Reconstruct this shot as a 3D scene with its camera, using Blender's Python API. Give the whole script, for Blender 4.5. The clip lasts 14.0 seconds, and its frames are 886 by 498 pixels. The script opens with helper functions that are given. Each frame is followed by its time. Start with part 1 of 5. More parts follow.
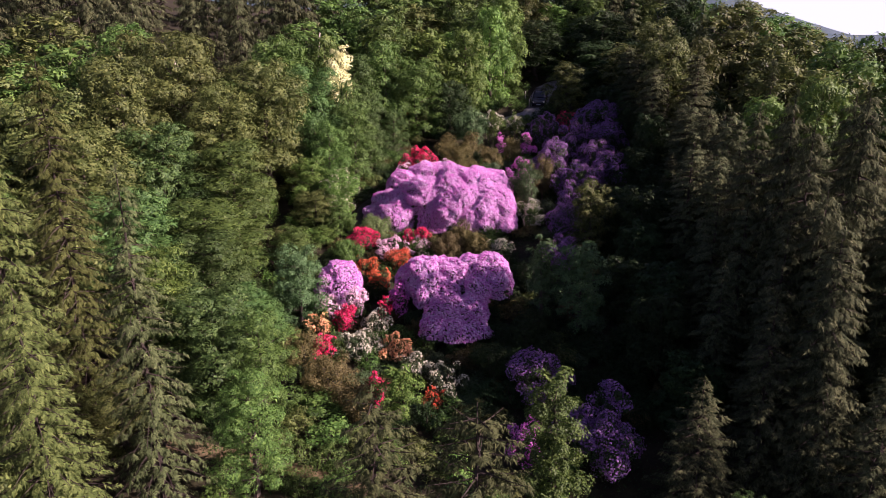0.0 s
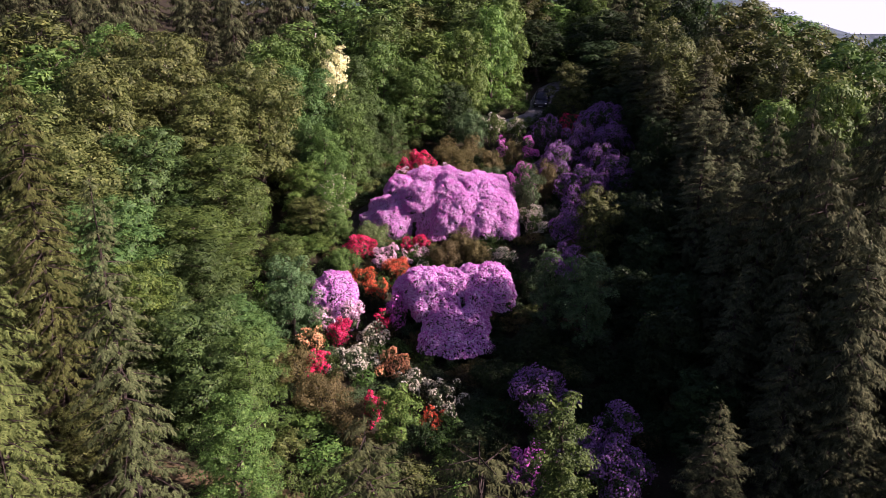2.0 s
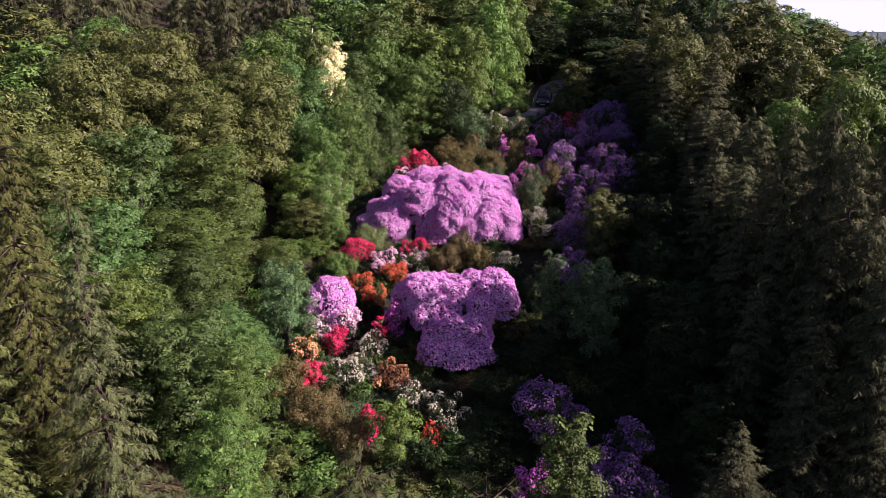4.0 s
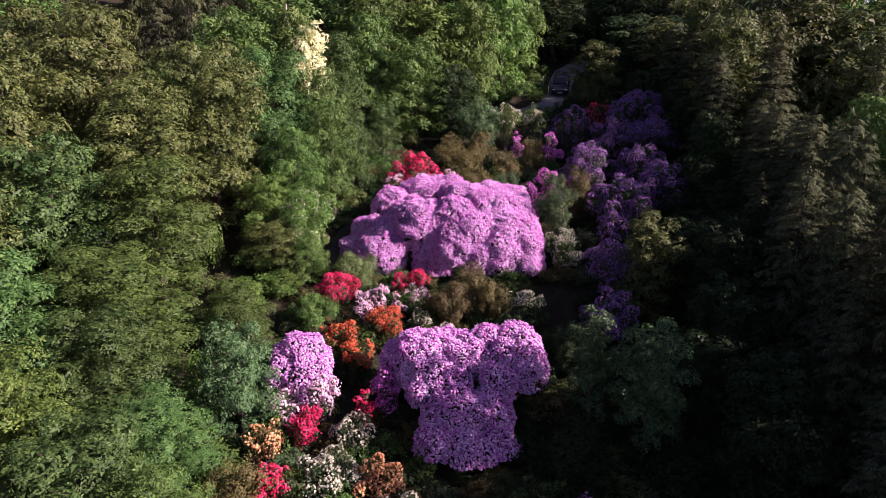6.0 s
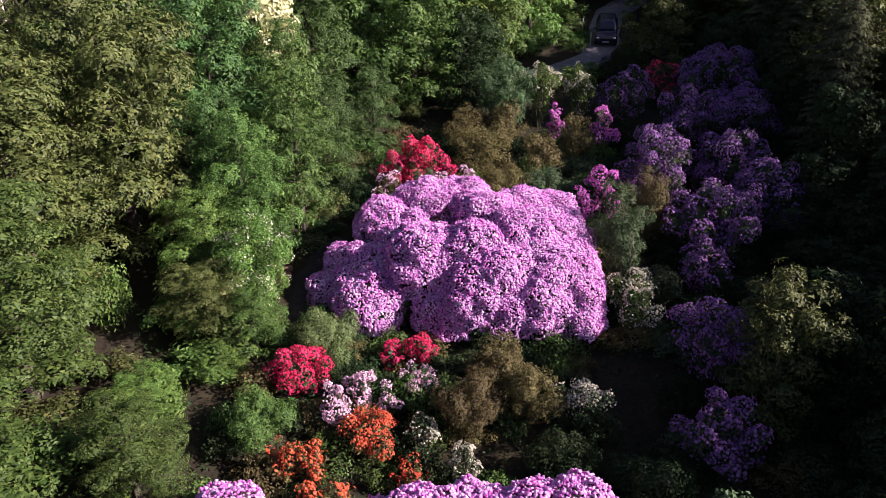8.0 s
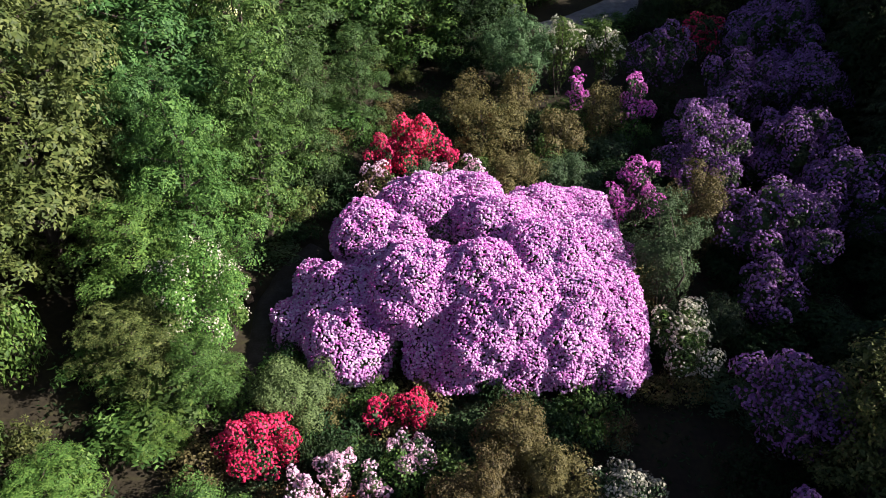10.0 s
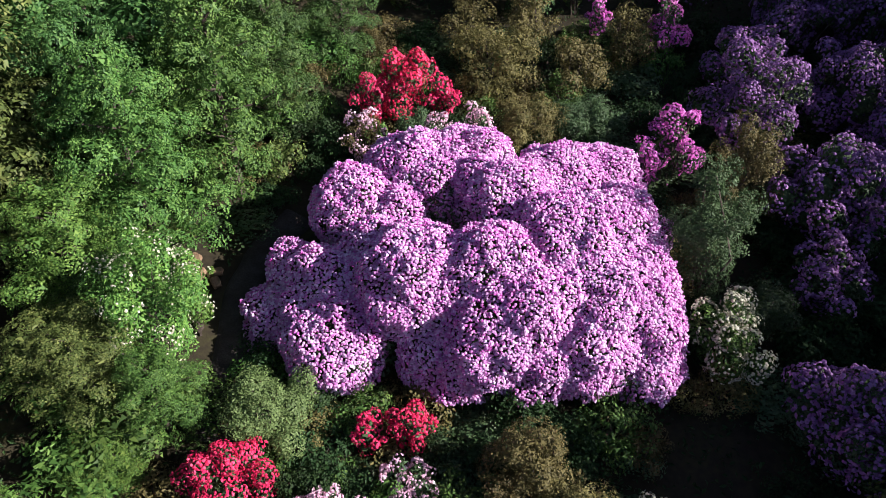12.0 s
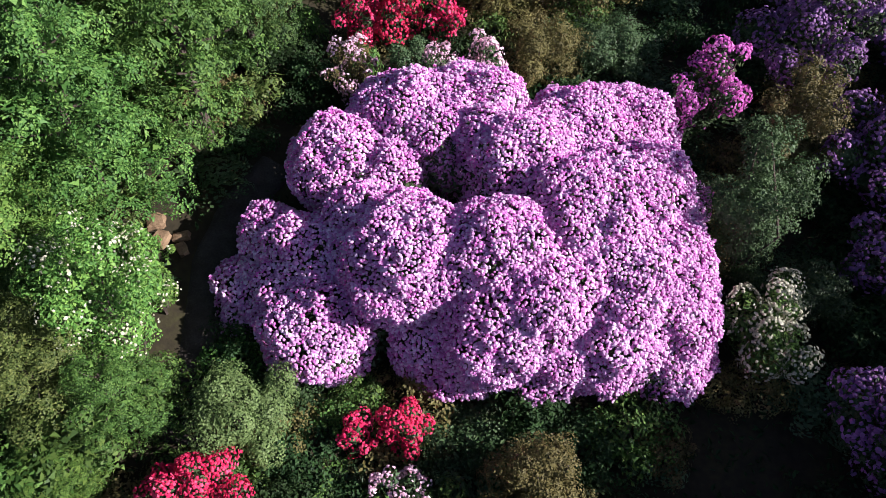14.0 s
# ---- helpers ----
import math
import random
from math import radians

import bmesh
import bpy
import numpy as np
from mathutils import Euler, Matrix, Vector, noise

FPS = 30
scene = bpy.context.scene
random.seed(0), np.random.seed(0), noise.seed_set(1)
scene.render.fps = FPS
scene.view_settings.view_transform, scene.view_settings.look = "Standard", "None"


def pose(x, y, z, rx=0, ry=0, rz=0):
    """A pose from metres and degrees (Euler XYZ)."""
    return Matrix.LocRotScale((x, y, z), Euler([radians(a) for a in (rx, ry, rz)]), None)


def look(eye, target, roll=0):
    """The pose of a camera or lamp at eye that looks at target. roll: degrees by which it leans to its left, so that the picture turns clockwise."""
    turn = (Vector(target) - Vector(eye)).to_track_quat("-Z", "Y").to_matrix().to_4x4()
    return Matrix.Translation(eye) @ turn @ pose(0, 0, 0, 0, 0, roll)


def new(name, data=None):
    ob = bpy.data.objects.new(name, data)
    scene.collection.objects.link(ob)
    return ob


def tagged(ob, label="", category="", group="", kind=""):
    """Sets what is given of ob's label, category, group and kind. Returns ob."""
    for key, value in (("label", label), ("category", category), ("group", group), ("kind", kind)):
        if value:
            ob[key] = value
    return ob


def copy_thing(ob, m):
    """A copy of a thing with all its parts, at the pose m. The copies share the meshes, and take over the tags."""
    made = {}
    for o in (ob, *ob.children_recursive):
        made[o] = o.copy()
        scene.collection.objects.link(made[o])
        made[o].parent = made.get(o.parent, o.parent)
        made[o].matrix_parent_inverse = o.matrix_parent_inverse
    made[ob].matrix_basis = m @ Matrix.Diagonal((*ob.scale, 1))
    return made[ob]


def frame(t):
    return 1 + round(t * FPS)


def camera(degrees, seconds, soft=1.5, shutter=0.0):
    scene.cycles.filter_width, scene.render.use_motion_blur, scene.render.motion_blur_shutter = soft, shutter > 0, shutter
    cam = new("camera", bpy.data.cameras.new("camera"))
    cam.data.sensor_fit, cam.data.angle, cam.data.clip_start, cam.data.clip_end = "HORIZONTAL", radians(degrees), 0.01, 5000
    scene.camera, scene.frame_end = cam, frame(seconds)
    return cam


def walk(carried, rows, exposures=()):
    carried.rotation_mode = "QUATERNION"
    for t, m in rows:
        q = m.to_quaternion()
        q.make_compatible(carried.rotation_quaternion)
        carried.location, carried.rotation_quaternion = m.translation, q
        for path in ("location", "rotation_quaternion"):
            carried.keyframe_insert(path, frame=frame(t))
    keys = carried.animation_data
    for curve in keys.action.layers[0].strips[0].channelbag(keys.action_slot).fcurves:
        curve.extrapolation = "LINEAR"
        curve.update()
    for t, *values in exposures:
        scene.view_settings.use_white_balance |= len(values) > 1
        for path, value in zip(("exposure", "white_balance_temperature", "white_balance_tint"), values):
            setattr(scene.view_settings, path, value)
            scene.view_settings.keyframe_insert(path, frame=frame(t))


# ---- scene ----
cam = camera(62.9, 14.0, soft=0.5)
PATH = [
    (0, (0.536, -0.373, 18.845), (0.517, 1.541, 18.263), -0.9),
    (0.5, (0.573, 0.245, 18.846), (0.552, 2.159, 18.266), -1.0),
    (1, (0.57, 0.835, 18.856), (0.55, 2.749, 18.275), -1.0),
    (1.5, (0.572, 1.402, 18.891), (0.552, 3.315, 18.309), -0.9),
    (2, (0.565, 1.932, 18.927), (0.546, 3.845, 18.343), -0.9),
    (2.5, (0.513, 2.462, 19.001), (0.496, 4.373, 18.414), -0.8),
    (2.7, (0.537, 2.691, 18.996), (0.518, 4.602, 18.408), -0.8),
    (4.8, (0.329, 6.968, 18.811), (0.317, 8.875, 18.208), -0.7),
    (5, (0.313, 8.21, 18.853), (0.299, 10.115, 18.243), -0.8),
    (5.5, (0.139, 11.997, 18.818), (0.128, 13.897, 18.193), -0.7),
    (6, (0.044, 16.251, 18.835), (0.033, 18.142, 18.183), -0.8),
    (6.5, (-0.136, 20.595, 18.839), (-0.148, 22.477, 18.162), -0.8),
    (7, (-0.253, 25.044, 18.887), (-0.266, 26.908, 18.162), -0.6),
    (7.5, (-0.351, 28.994, 18.848), (-0.362, 30.836, 18.07), -0.6),
    (8, (-0.377, 32.67, 18.813), (-0.405, 34.487, 17.978), -0.6),
    (8.2, (-0.357, 34.032, 18.828), (-0.385, 35.839, 17.971), -0.6),
    (10.3, (-0.567, 41.346, 18.753), (-0.589, 43.057, 17.718), -0.6),
    (10.5, (-0.609, 41.953, 18.821), (-0.628, 43.646, 17.757), -0.6),
    (11, (-0.673, 43.312, 18.824), (-0.688, 44.972, 17.708), -0.5),
    (11.5, (-0.724, 44.583, 18.812), (-0.733, 46.198, 17.632), -0.6),
    (12, (-0.697, 45.759, 18.818), (-0.711, 47.327, 17.576), -0.7),
    (12.5, (-0.672, 46.922, 18.812), (-0.688, 48.438, 17.507), -0.7),
    (13, (-0.648, 48.014, 18.828), (-0.668, 49.473, 17.46), -0.7),
    (13.5, (-0.652, 49.105, 18.881), (-0.675, 50.495, 17.443), -0.7),
    (14, (-0.602, 50.111, 18.859), (-0.626, 51.428, 17.354), -0.6),
]
walk(cam, [(t, look(eye, target, roll)) for t, eye, target, roll in PATH], exposures=[(0.0, 1.40, 6450, 57), (5.0, 1.36, 6300, 56), (8.0, 1.36, 6100, 45), (10.5, 1.40, 5950, 27), (14.0, 1.35, 5750, 25)])

# ---- sky and sun ----
SUN_EL, SUN_AZ = 28.0, -12.0      # degrees up; degrees from +x towards +y
world = bpy.data.worlds.new("sky")
scene.world = world
world.use_nodes = True
wn = world.node_tree.nodes
sky = wn.new("ShaderNodeTexSky")
sky.sky_type, sky.sun_disc = "NISHITA", False
sky.sun_elevation, sky.sun_rotation = radians(SUN_EL), radians(90 - SUN_AZ)
sky.air_density, sky.dust_density = 0.6, 1.3
wn["Background"].inputs["Strength"].default_value = 0.056
world.node_tree.links.new(sky.outputs[0], wn["Background"].inputs["Color"])
sun = bpy.data.lights.new("sun", "SUN")
sun.energy, sun.angle, sun.color = 5.0, radians(0.5), (1.0, 0.93, 0.82)
sun_dir = Vector((math.cos(radians(SUN_EL)) * math.cos(radians(SUN_AZ)), math.cos(radians(SUN_EL)) * math.sin(radians(SUN_AZ)), math.sin(radians(SUN_EL))))
new("sun", sun).matrix_world = look(sun_dir * 100, (0, 0, 0))

rng = np.random.default_rng(7)


# ---- materials ----
def shader(name):
    m = bpy.data.materials.new(name)
    m.use_nodes = True
    return m, m.node_tree.nodes, m.node_tree.links, m.node_tree.nodes["Principled BSDF"]


def ramp(nodes, stops):
    r = nodes.new("ShaderNodeValToRGB")
    while len(r.color_ramp.elements) < len(stops):
        r.color_ramp.elements.new(0.5)
    for e, (p, c) in zip(r.color_ramp.elements, stops):
        e.position, e.color = p, (*c, 1)
    return r


def leaf_material(name, dark, mid, light, rough=0.6, through_leaf=0.18, vary=0.25, patch=0.5, shine=0.2, tone=0.0):
    """Leaves: a colour from leaf to leaf, patches over the crown and from plant to plant, light shining through."""
    m, n, l, b = shader(name)
    geo, info, tex = n.new("ShaderNodeNewGeometry"), n.new("ShaderNodeObjectInfo"), n.new("ShaderNodeTexNoise")
    tex.inputs["Scale"].default_value, tex.inputs["Detail"].default_value = 0.9, 3.0
    pos = n.new("ShaderNodeTexCoord")
    l.new(pos.outputs["Object"], tex.inputs["Vector"])
    mixv = n.new("ShaderNodeMix")
    mixv.inputs["Factor"].default_value = patch
    l.new(geo.outputs["Random Per Island"], mixv.inputs["A"])
    l.new(tex.outputs["Fac"], mixv.inputs["B"])
    r = ramp(n, [(0.1, dark), (0.5, mid), (0.95, light)])
    l.new(mixv.outputs["Result"], r.inputs["Fac"])
    hsv = n.new("ShaderNodeHueSaturation")
    l.new(r.outputs["Color"], hsv.inputs["Color"])
    mr = n.new("ShaderNodeMapRange")
    mr.inputs["To Min"].default_value, mr.inputs["To Max"].default_value = 1 - vary - tone, 1 + vary - tone
    l.new(info.outputs["Random"], mr.inputs["Value"])
    l.new(mr.outputs["Result"], hsv.inputs["Value"])
    mh = n.new("ShaderNodeMapRange")
    mh.inputs["To Min"].default_value, mh.inputs["To Max"].default_value = 0.5 - vary * 0.06, 0.5 + vary * 0.06
    l.new(info.outputs["Random"], mh.inputs["Value"])
    l.new(mh.outputs["Result"], hsv.inputs["Hue"])
    l.new(hsv.outputs["Color"], b.inputs["Base Color"])
    b.inputs["Roughness"].default_value = rough
    b.inputs["Specular IOR Level"].default_value = shine
    tr, mix = n.new("ShaderNodeBsdfTranslucent"), n.new("ShaderNodeMixShader")
    l.new(hsv.outputs["Color"], tr.inputs["Color"])
    mix.inputs[0].default_value = through_leaf
    l.new(b.outputs[0], mix.inputs[1])
    l.new(tr.outputs[0], mix.inputs[2])
    l.new(mix.outputs[0], n["Material Output"].inputs["Surface"])
    return m


def rough_material(name, a, b_, c, scale=3.0, rough=0.9, bump=0.4):
    """Soil, bark, stone: two scales of mottling and a fine relief."""
    m, n, l, b = shader(name)
    pos, big, fine = n.new("ShaderNodeTexCoord"), n.new("ShaderNodeTexNoise"), n.new("ShaderNodeTexNoise")
    big.inputs["Scale"].default_value, big.inputs["Detail"].default_value = scale, 6
    fine.inputs["Scale"].default_value, fine.inputs["Detail"].default_value = scale * 9, 8
    for t in (big, fine):
        l.new(pos.outputs["Object"], t.inputs["Vector"])
    mix = n.new("ShaderNodeMix")
    mix.inputs["Factor"].default_value = 0.45
    l.new(big.outputs["Fac"], mix.inputs["A"])
    l.new(fine.outputs["Fac"], mix.inputs["B"])
    r = ramp(n, [(0.3, a), (0.5, b_), (0.7, c)])
    l.new(mix.outputs["Result"], r.inputs["Fac"])
    l.new(r.outputs["Color"], b.inputs["Base Color"])
    bm_ = n.new("ShaderNodeBump")
    bm_.inputs["Strength"].default_value, bm_.inputs["Distance"].default_value = bump, 0.05
    l.new(fine.outputs["Fac"], bm_.inputs["Height"])
    l.new(bm_.outputs["Normal"], b.inputs["Normal"])
    b.inputs["Roughness"].default_value = rough
    b.inputs["Specular IOR Level"].default_value = 0.15
    return m


M_GREEN = leaf_material("leaf_green", (0.016, 0.042, 0.009), (0.060, 0.132, 0.022), (0.165, 0.262, 0.052), tone=0.1)
M_OLIVE = leaf_material("leaf_olive", (0.021, 0.037, 0.008), (0.074, 0.104, 0.022), (0.182, 0.204, 0.052), tone=0.1)
M_BRIGHT = leaf_material("leaf_bright", (0.024, 0.062, 0.011), (0.083, 0.175, 0.027), (0.205, 0.305, 0.056), tone=0.1)
# darkened past the other greens, so the colour itself carries deep shade
M_DARK = leaf_material("leaf_dark_shaded", (0.009, 0.024, 0.007), (0.021, 0.046, 0.013), (0.046, 0.084, 0.024), tone=0.1, shine=0.12)
M_MID = leaf_material("leaf_mid_green", (0.014, 0.040, 0.010), (0.049, 0.115, 0.024), (0.130, 0.215, 0.050), tone=0.1)
M_PALELEAF = leaf_material("leaf_pale_green", (0.050, 0.095, 0.025), (0.115, 0.200, 0.055), (0.21, 0.31, 0.11))
M_GREY = leaf_material("leaf_grey_green", (0.024, 0.058, 0.018), (0.055, 0.115, 0.036), (0.105, 0.185, 0.070), through_leaf=0.2)
M_CREAMLEAF = leaf_material("leaf_cream", (0.36, 0.36, 0.13), (0.56, 0.55, 0.26), (0.72, 0.71, 0.42), through_leaf=0.2)
M_NEEDLE = leaf_material("needle_green", (0.015, 0.024, 0.010), (0.050, 0.064, 0.026), (0.135, 0.145, 0.062), through_leaf=0.12, rough=0.85, shine=0.08)
M_NEEDLEOLIVE = leaf_material("needle_olive", (0.022, 0.035, 0.009), (0.064, 0.086, 0.021), (0.134, 0.156, 0.043), through_leaf=0.15, rough=0.85, shine=0.08)
M_NEEDLEBLUE = leaf_material("needle_blue", (0.020, 0.030, 0.011), (0.052, 0.070, 0.024), (0.118, 0.136, 0.052), through_leaf=0.12, rough=0.85, shine=0.08)
M_RHODO = leaf_material("rhododendron_leaf", (0.022, 0.045, 0.016), (0.045, 0.080, 0.028), (0.080, 0.120, 0.045), rough=0.5, through_leaf=0.15, shine=0.2)
M_RUSSET = leaf_material("russet_leaf", (0.046, 0.042, 0.013), (0.098, 0.088, 0.026), (0.165, 0.142, 0.046), through_leaf=0.2)
M_FLOWER = {
    "pink": leaf_material("blossom_pink", (0.38, 0.10, 0.32), (0.60, 0.33, 0.56), (0.82, 0.70, 0.82), through_leaf=0.25, vary=0.04),
    "deep": leaf_material("blossom_deep_pink", (0.50, 0.055, 0.37), (0.72, 0.14, 0.55), (0.80, 0.28, 0.65), through_leaf=0.25, vary=0.04),
    # purple set darker than the petals, putting deep shade into the bloom
    "purple": leaf_material("blossom_purple_shaded", (0.11, 0.045, 0.13), (0.21, 0.10, 0.24), (0.38, 0.22, 0.42), through_leaf=0.25, vary=0.06),
    "magenta": leaf_material("blossom_magenta", (0.34, 0.045, 0.25), (0.55, 0.12, 0.42), (0.72, 0.33, 0.62), through_leaf=0.25, vary=0.05),
    "red": leaf_material("blossom_red", (0.34, 0.008, 0.040), (0.60, 0.022, 0.090), (0.78, 0.13, 0.22), through_leaf=0.25, vary=0.06),
    "orange": leaf_material("blossom_orange", (0.28, 0.040, 0.015), (0.50, 0.085, 0.030), (0.62, 0.18, 0.075), through_leaf=0.25, vary=0.06),
    "peach": leaf_material("blossom_peach", (0.50, 0.17, 0.07), (0.68, 0.32, 0.14), (0.78, 0.50, 0.28), through_leaf=0.25, vary=0.06),
    "pale": leaf_material("blossom_pale_pink", (0.50, 0.26, 0.34), (0.70, 0.44, 0.52), (0.82, 0.66, 0.70), through_leaf=0.25, vary=0.06),
    "white": leaf_material("blossom_cream", (0.25, 0.25, 0.15), (0.40, 0.40, 0.27), (0.56, 0.56, 0.42), through_leaf=0.2, vary=0.04),
}
M_BARK = rough_material("bark", (0.030, 0.024, 0.018), (0.060, 0.048, 0.036), (0.11, 0.09, 0.07), scale=4)
M_SPRUCEBARK = rough_material("spruce_bark", (0.018, 0.013, 0.010), (0.036, 0.028, 0.021), (0.062, 0.050, 0.040), scale=4)
M_PALEBARK = rough_material("pale_bark", (0.22, 0.18, 0.14), (0.42, 0.38, 0.32), (0.58, 0.54, 0.47), scale=4)
M_SOIL = rough_material("woodland_soil", (0.014, 0.013, 0.007), (0.027, 0.023, 0.012), (0.040, 0.040, 0.014), scale=0.6)
M_TRACK = rough_material("dirt_track", (0.065, 0.052, 0.024), (0.115, 0.088, 0.042), (0.17, 0.125, 0.062), scale=1.5)
M_GRAVEL = rough_material("grey_gravel", (0.10, 0.10, 0.095), (0.17, 0.165, 0.16), (0.25, 0.245, 0.235), scale=2.5)
# earth colour taken down to hold the shade between bush and trees
M_PATHSOIL = rough_material("trodden_path_shaded", (0.022, 0.019, 0.014), (0.040, 0.035, 0.027), (0.065, 0.058, 0.047), scale=2.0)
M_STONE = rough_material("tan_stone", (0.10, 0.066, 0.036), (0.17, 0.115, 0.062), (0.24, 0.17, 0.095), scale=3)
M_CARPAINT = rough_material("dark_car_paint", (0.016, 0.018, 0.026), (0.018, 0.021, 0.030), (0.022, 0.025, 0.034), scale=2.0, rough=0.22, bump=0.0)
M_CARGLASS = rough_material("dark_glass", (0.02, 0.022, 0.024), (0.022, 0.024, 0.027), (0.026, 0.028, 0.03), scale=2.0, rough=0.06, bump=0.0)
M_CARLAMP = rough_material("silver_grey", (0.45, 0.45, 0.46), (0.5, 0.5, 0.51), (0.55, 0.55, 0.56), scale=4.0, rough=0.3, bump=0.0)
M_TYRE = rough_material("black_rubber", (0.015, 0.015, 0.015), (0.02, 0.02, 0.02), (0.026, 0.026, 0.026), scale=6.0, rough=0.8, bump=0.1)
for glossy in (M_CARPAINT, M_CARGLASS):
    glossy.node_tree.nodes["Principled BSDF"].inputs["Specular IOR Level"].default_value = 0.5
# the blue-grey puts the haze of distance into the land's own colour
M_FARHILL = rough_material("far_wooded_hill_hazed", (0.022, 0.046, 0.052), (0.044, 0.074, 0.082), (0.074, 0.108, 0.116), scale=0.06, bump=0.0)


# ---- mesh helpers ----
def mesh_from(name, verts, tris, mat, smooth=False):
    """One mesh from arrays of points and triangles."""
    verts, tris = np.asarray(verts, np.float32), np.asarray(tris, np.int32)
    me = bpy.data.meshes.new(name)
    me.vertices.add(len(verts))
    me.vertices.foreach_set("co", verts.ravel())
    me.loops.add(tris.size)
    me.loops.foreach_set("vertex_index", tris.ravel())
    me.polygons.add(len(tris))
    me.polygons.foreach_set("loop_start", np.arange(0, tris.size, 3, dtype=np.int32))
    me.polygons.foreach_set("use_smooth", np.full(len(tris), smooth))
    me.materials.append(mat)
    me.update(calc_edges=True)
    me.validate()
    return me


def part(name, geo, mat, parent, label="", smooth=False, kind=""):
    ob = new(name, mesh_from(name, geo[0], geo[1], mat, smooth))
    ob.parent = parent
    return tagged(ob, label=label, kind=kind)


def join(*geos):
    vs, ts, k = [], [], 0
    for v, t in geos:
        vs.append(np.asarray(v, float).reshape(-1, 3))
        ts.append(np.asarray(t, int).reshape(-1, 3) + k)
        k += len(vs[-1])
    return np.concatenate(vs), np.concatenate(ts)


def unit(a):
    return a / np.maximum(np.linalg.norm(a, axis=-1, keepdims=True), 1e-9)


def leaves(P, N, size, aspect=0.55, fold=0.12, axis=None, wild=0.6, plain=False):
    """Leaf blades at P, facing N more or less, folded or plain; axis: the way along the blade, where it has one."""
    n = len(P)
    N = unit(N + wild * rng.normal(size=(n, 3)))
    A = rng.normal(size=(n, 3)) if axis is None else axis + 0.25 * rng.normal(size=(n, 3))
    T = unit(A - N * np.sum(A * N, axis=1, keepdims=True))
    B = np.cross(N, T)
    s = np.broadcast_to(np.asarray(size, float), (n,))[:, None] * rng.uniform(0.7, 1.3, (n, 1))
    w = s * aspect
    if plain:
        k = rng.uniform(-0.2, 0.2, (n, 1))
        v = np.stack([P - T * s * 0.45 - B * w * (0.45 + k), P - T * s * 0.3 + B * w * (0.55 - k), P + T * s * 0.6 + B * w * k], axis=1)
        return v.reshape(-1, 3), np.arange(n * 3).reshape(-1, 3)
    v = np.stack([P - T * s * 0.5, P + B * w * 0.5 + N * s * fold, P + T * s * 0.5, P - B * w * 0.5 + N * s * fold], axis=1)
    base = np.arange(n)[:, None] * 4
    return v.reshape(-1, 3), np.concatenate([base + [0, 1, 2], base + [0, 2, 3]])


def sprays(P, N, size, leaf, count, cup=0.14, aspect=0.66):
    """Leafy twig ends: rosettes of blades round P, facing N and drooping at the rim."""
    n = len(P)
    N = unit(N + 0.22 * rng.normal(size=(n, 3)))
    T = unit(np.cross(N, rng.normal(size=(n, 3))))
    B = np.cross(N, T)
    a = 2 * math.pi * np.arange(count)[None] * 0.382 + rng.uniform(0, 6.28, (n, 1)) + rng.uniform(-0.4, 0.4, (n, count))
    r = np.sqrt((np.arange(count)[None] + 0.6) / count) * rng.uniform(0.8, 1.15, (n, count))
    s = size * rng.uniform(0.65, 1.3, (n, 1))
    D = T[:, None] * np.cos(a)[..., None] + B[:, None] * np.sin(a)[..., None]
    C = P[:, None] + D * (r * s)[..., None] - N[:, None] * (cup * r ** 2 * s - 0.12 * s * rng.normal(size=(n, count)))[..., None]
    M = N[:, None] + D * (0.35 * r)[..., None]
    A = D - N[:, None] * 0.12
    return leaves(C.reshape(-1, 3), M.reshape(-1, 3), np.repeat(leaf * s[:, 0] / size, count), aspect, axis=A.reshape(-1, 3), wild=0.28, plain=size > 0.25)


def fronds(P, N, A, size, count, spread=1.05, aspect=0.24):
    """Flat fans of needled twigs that start at P and point along A."""
    n = len(P)
    N = unit(N + 0.12 * rng.normal(size=(n, 3)))
    T = unit(A - N * np.sum(A * N, axis=1, keepdims=True))
    B = np.cross(N, T)
    a = np.linspace(-spread, spread, count)[None] + rng.uniform(-0.16, 0.16, (n, count))
    s = np.broadcast_to(np.asarray(size, float), (n,))[:, None] * rng.uniform(0.8, 1.2, (n, count))
    along = 0.45 * (1 - np.abs(a) / (spread + 0.2)) + rng.uniform(-0.1, 0.15, (n, count))
    D = T[:, None] * np.cos(a)[..., None] + B[:, None] * np.sin(a)[..., None]
    C = P[:, None] + T[:, None] * (along * s)[..., None] + D * (0.3 * s)[..., None] + N[:, None] * (0.06 * s * rng.normal(size=(n, count)))[..., None]
    M = np.broadcast_to(N[:, None], D.shape) + 0.3 * D
    return leaves(C.reshape(-1, 3), M.reshape(-1, 3), (0.62 * s).ravel(), aspect, axis=(D - 0.15 * N[:, None]).reshape(-1, 3), wild=0.2, plain=True)


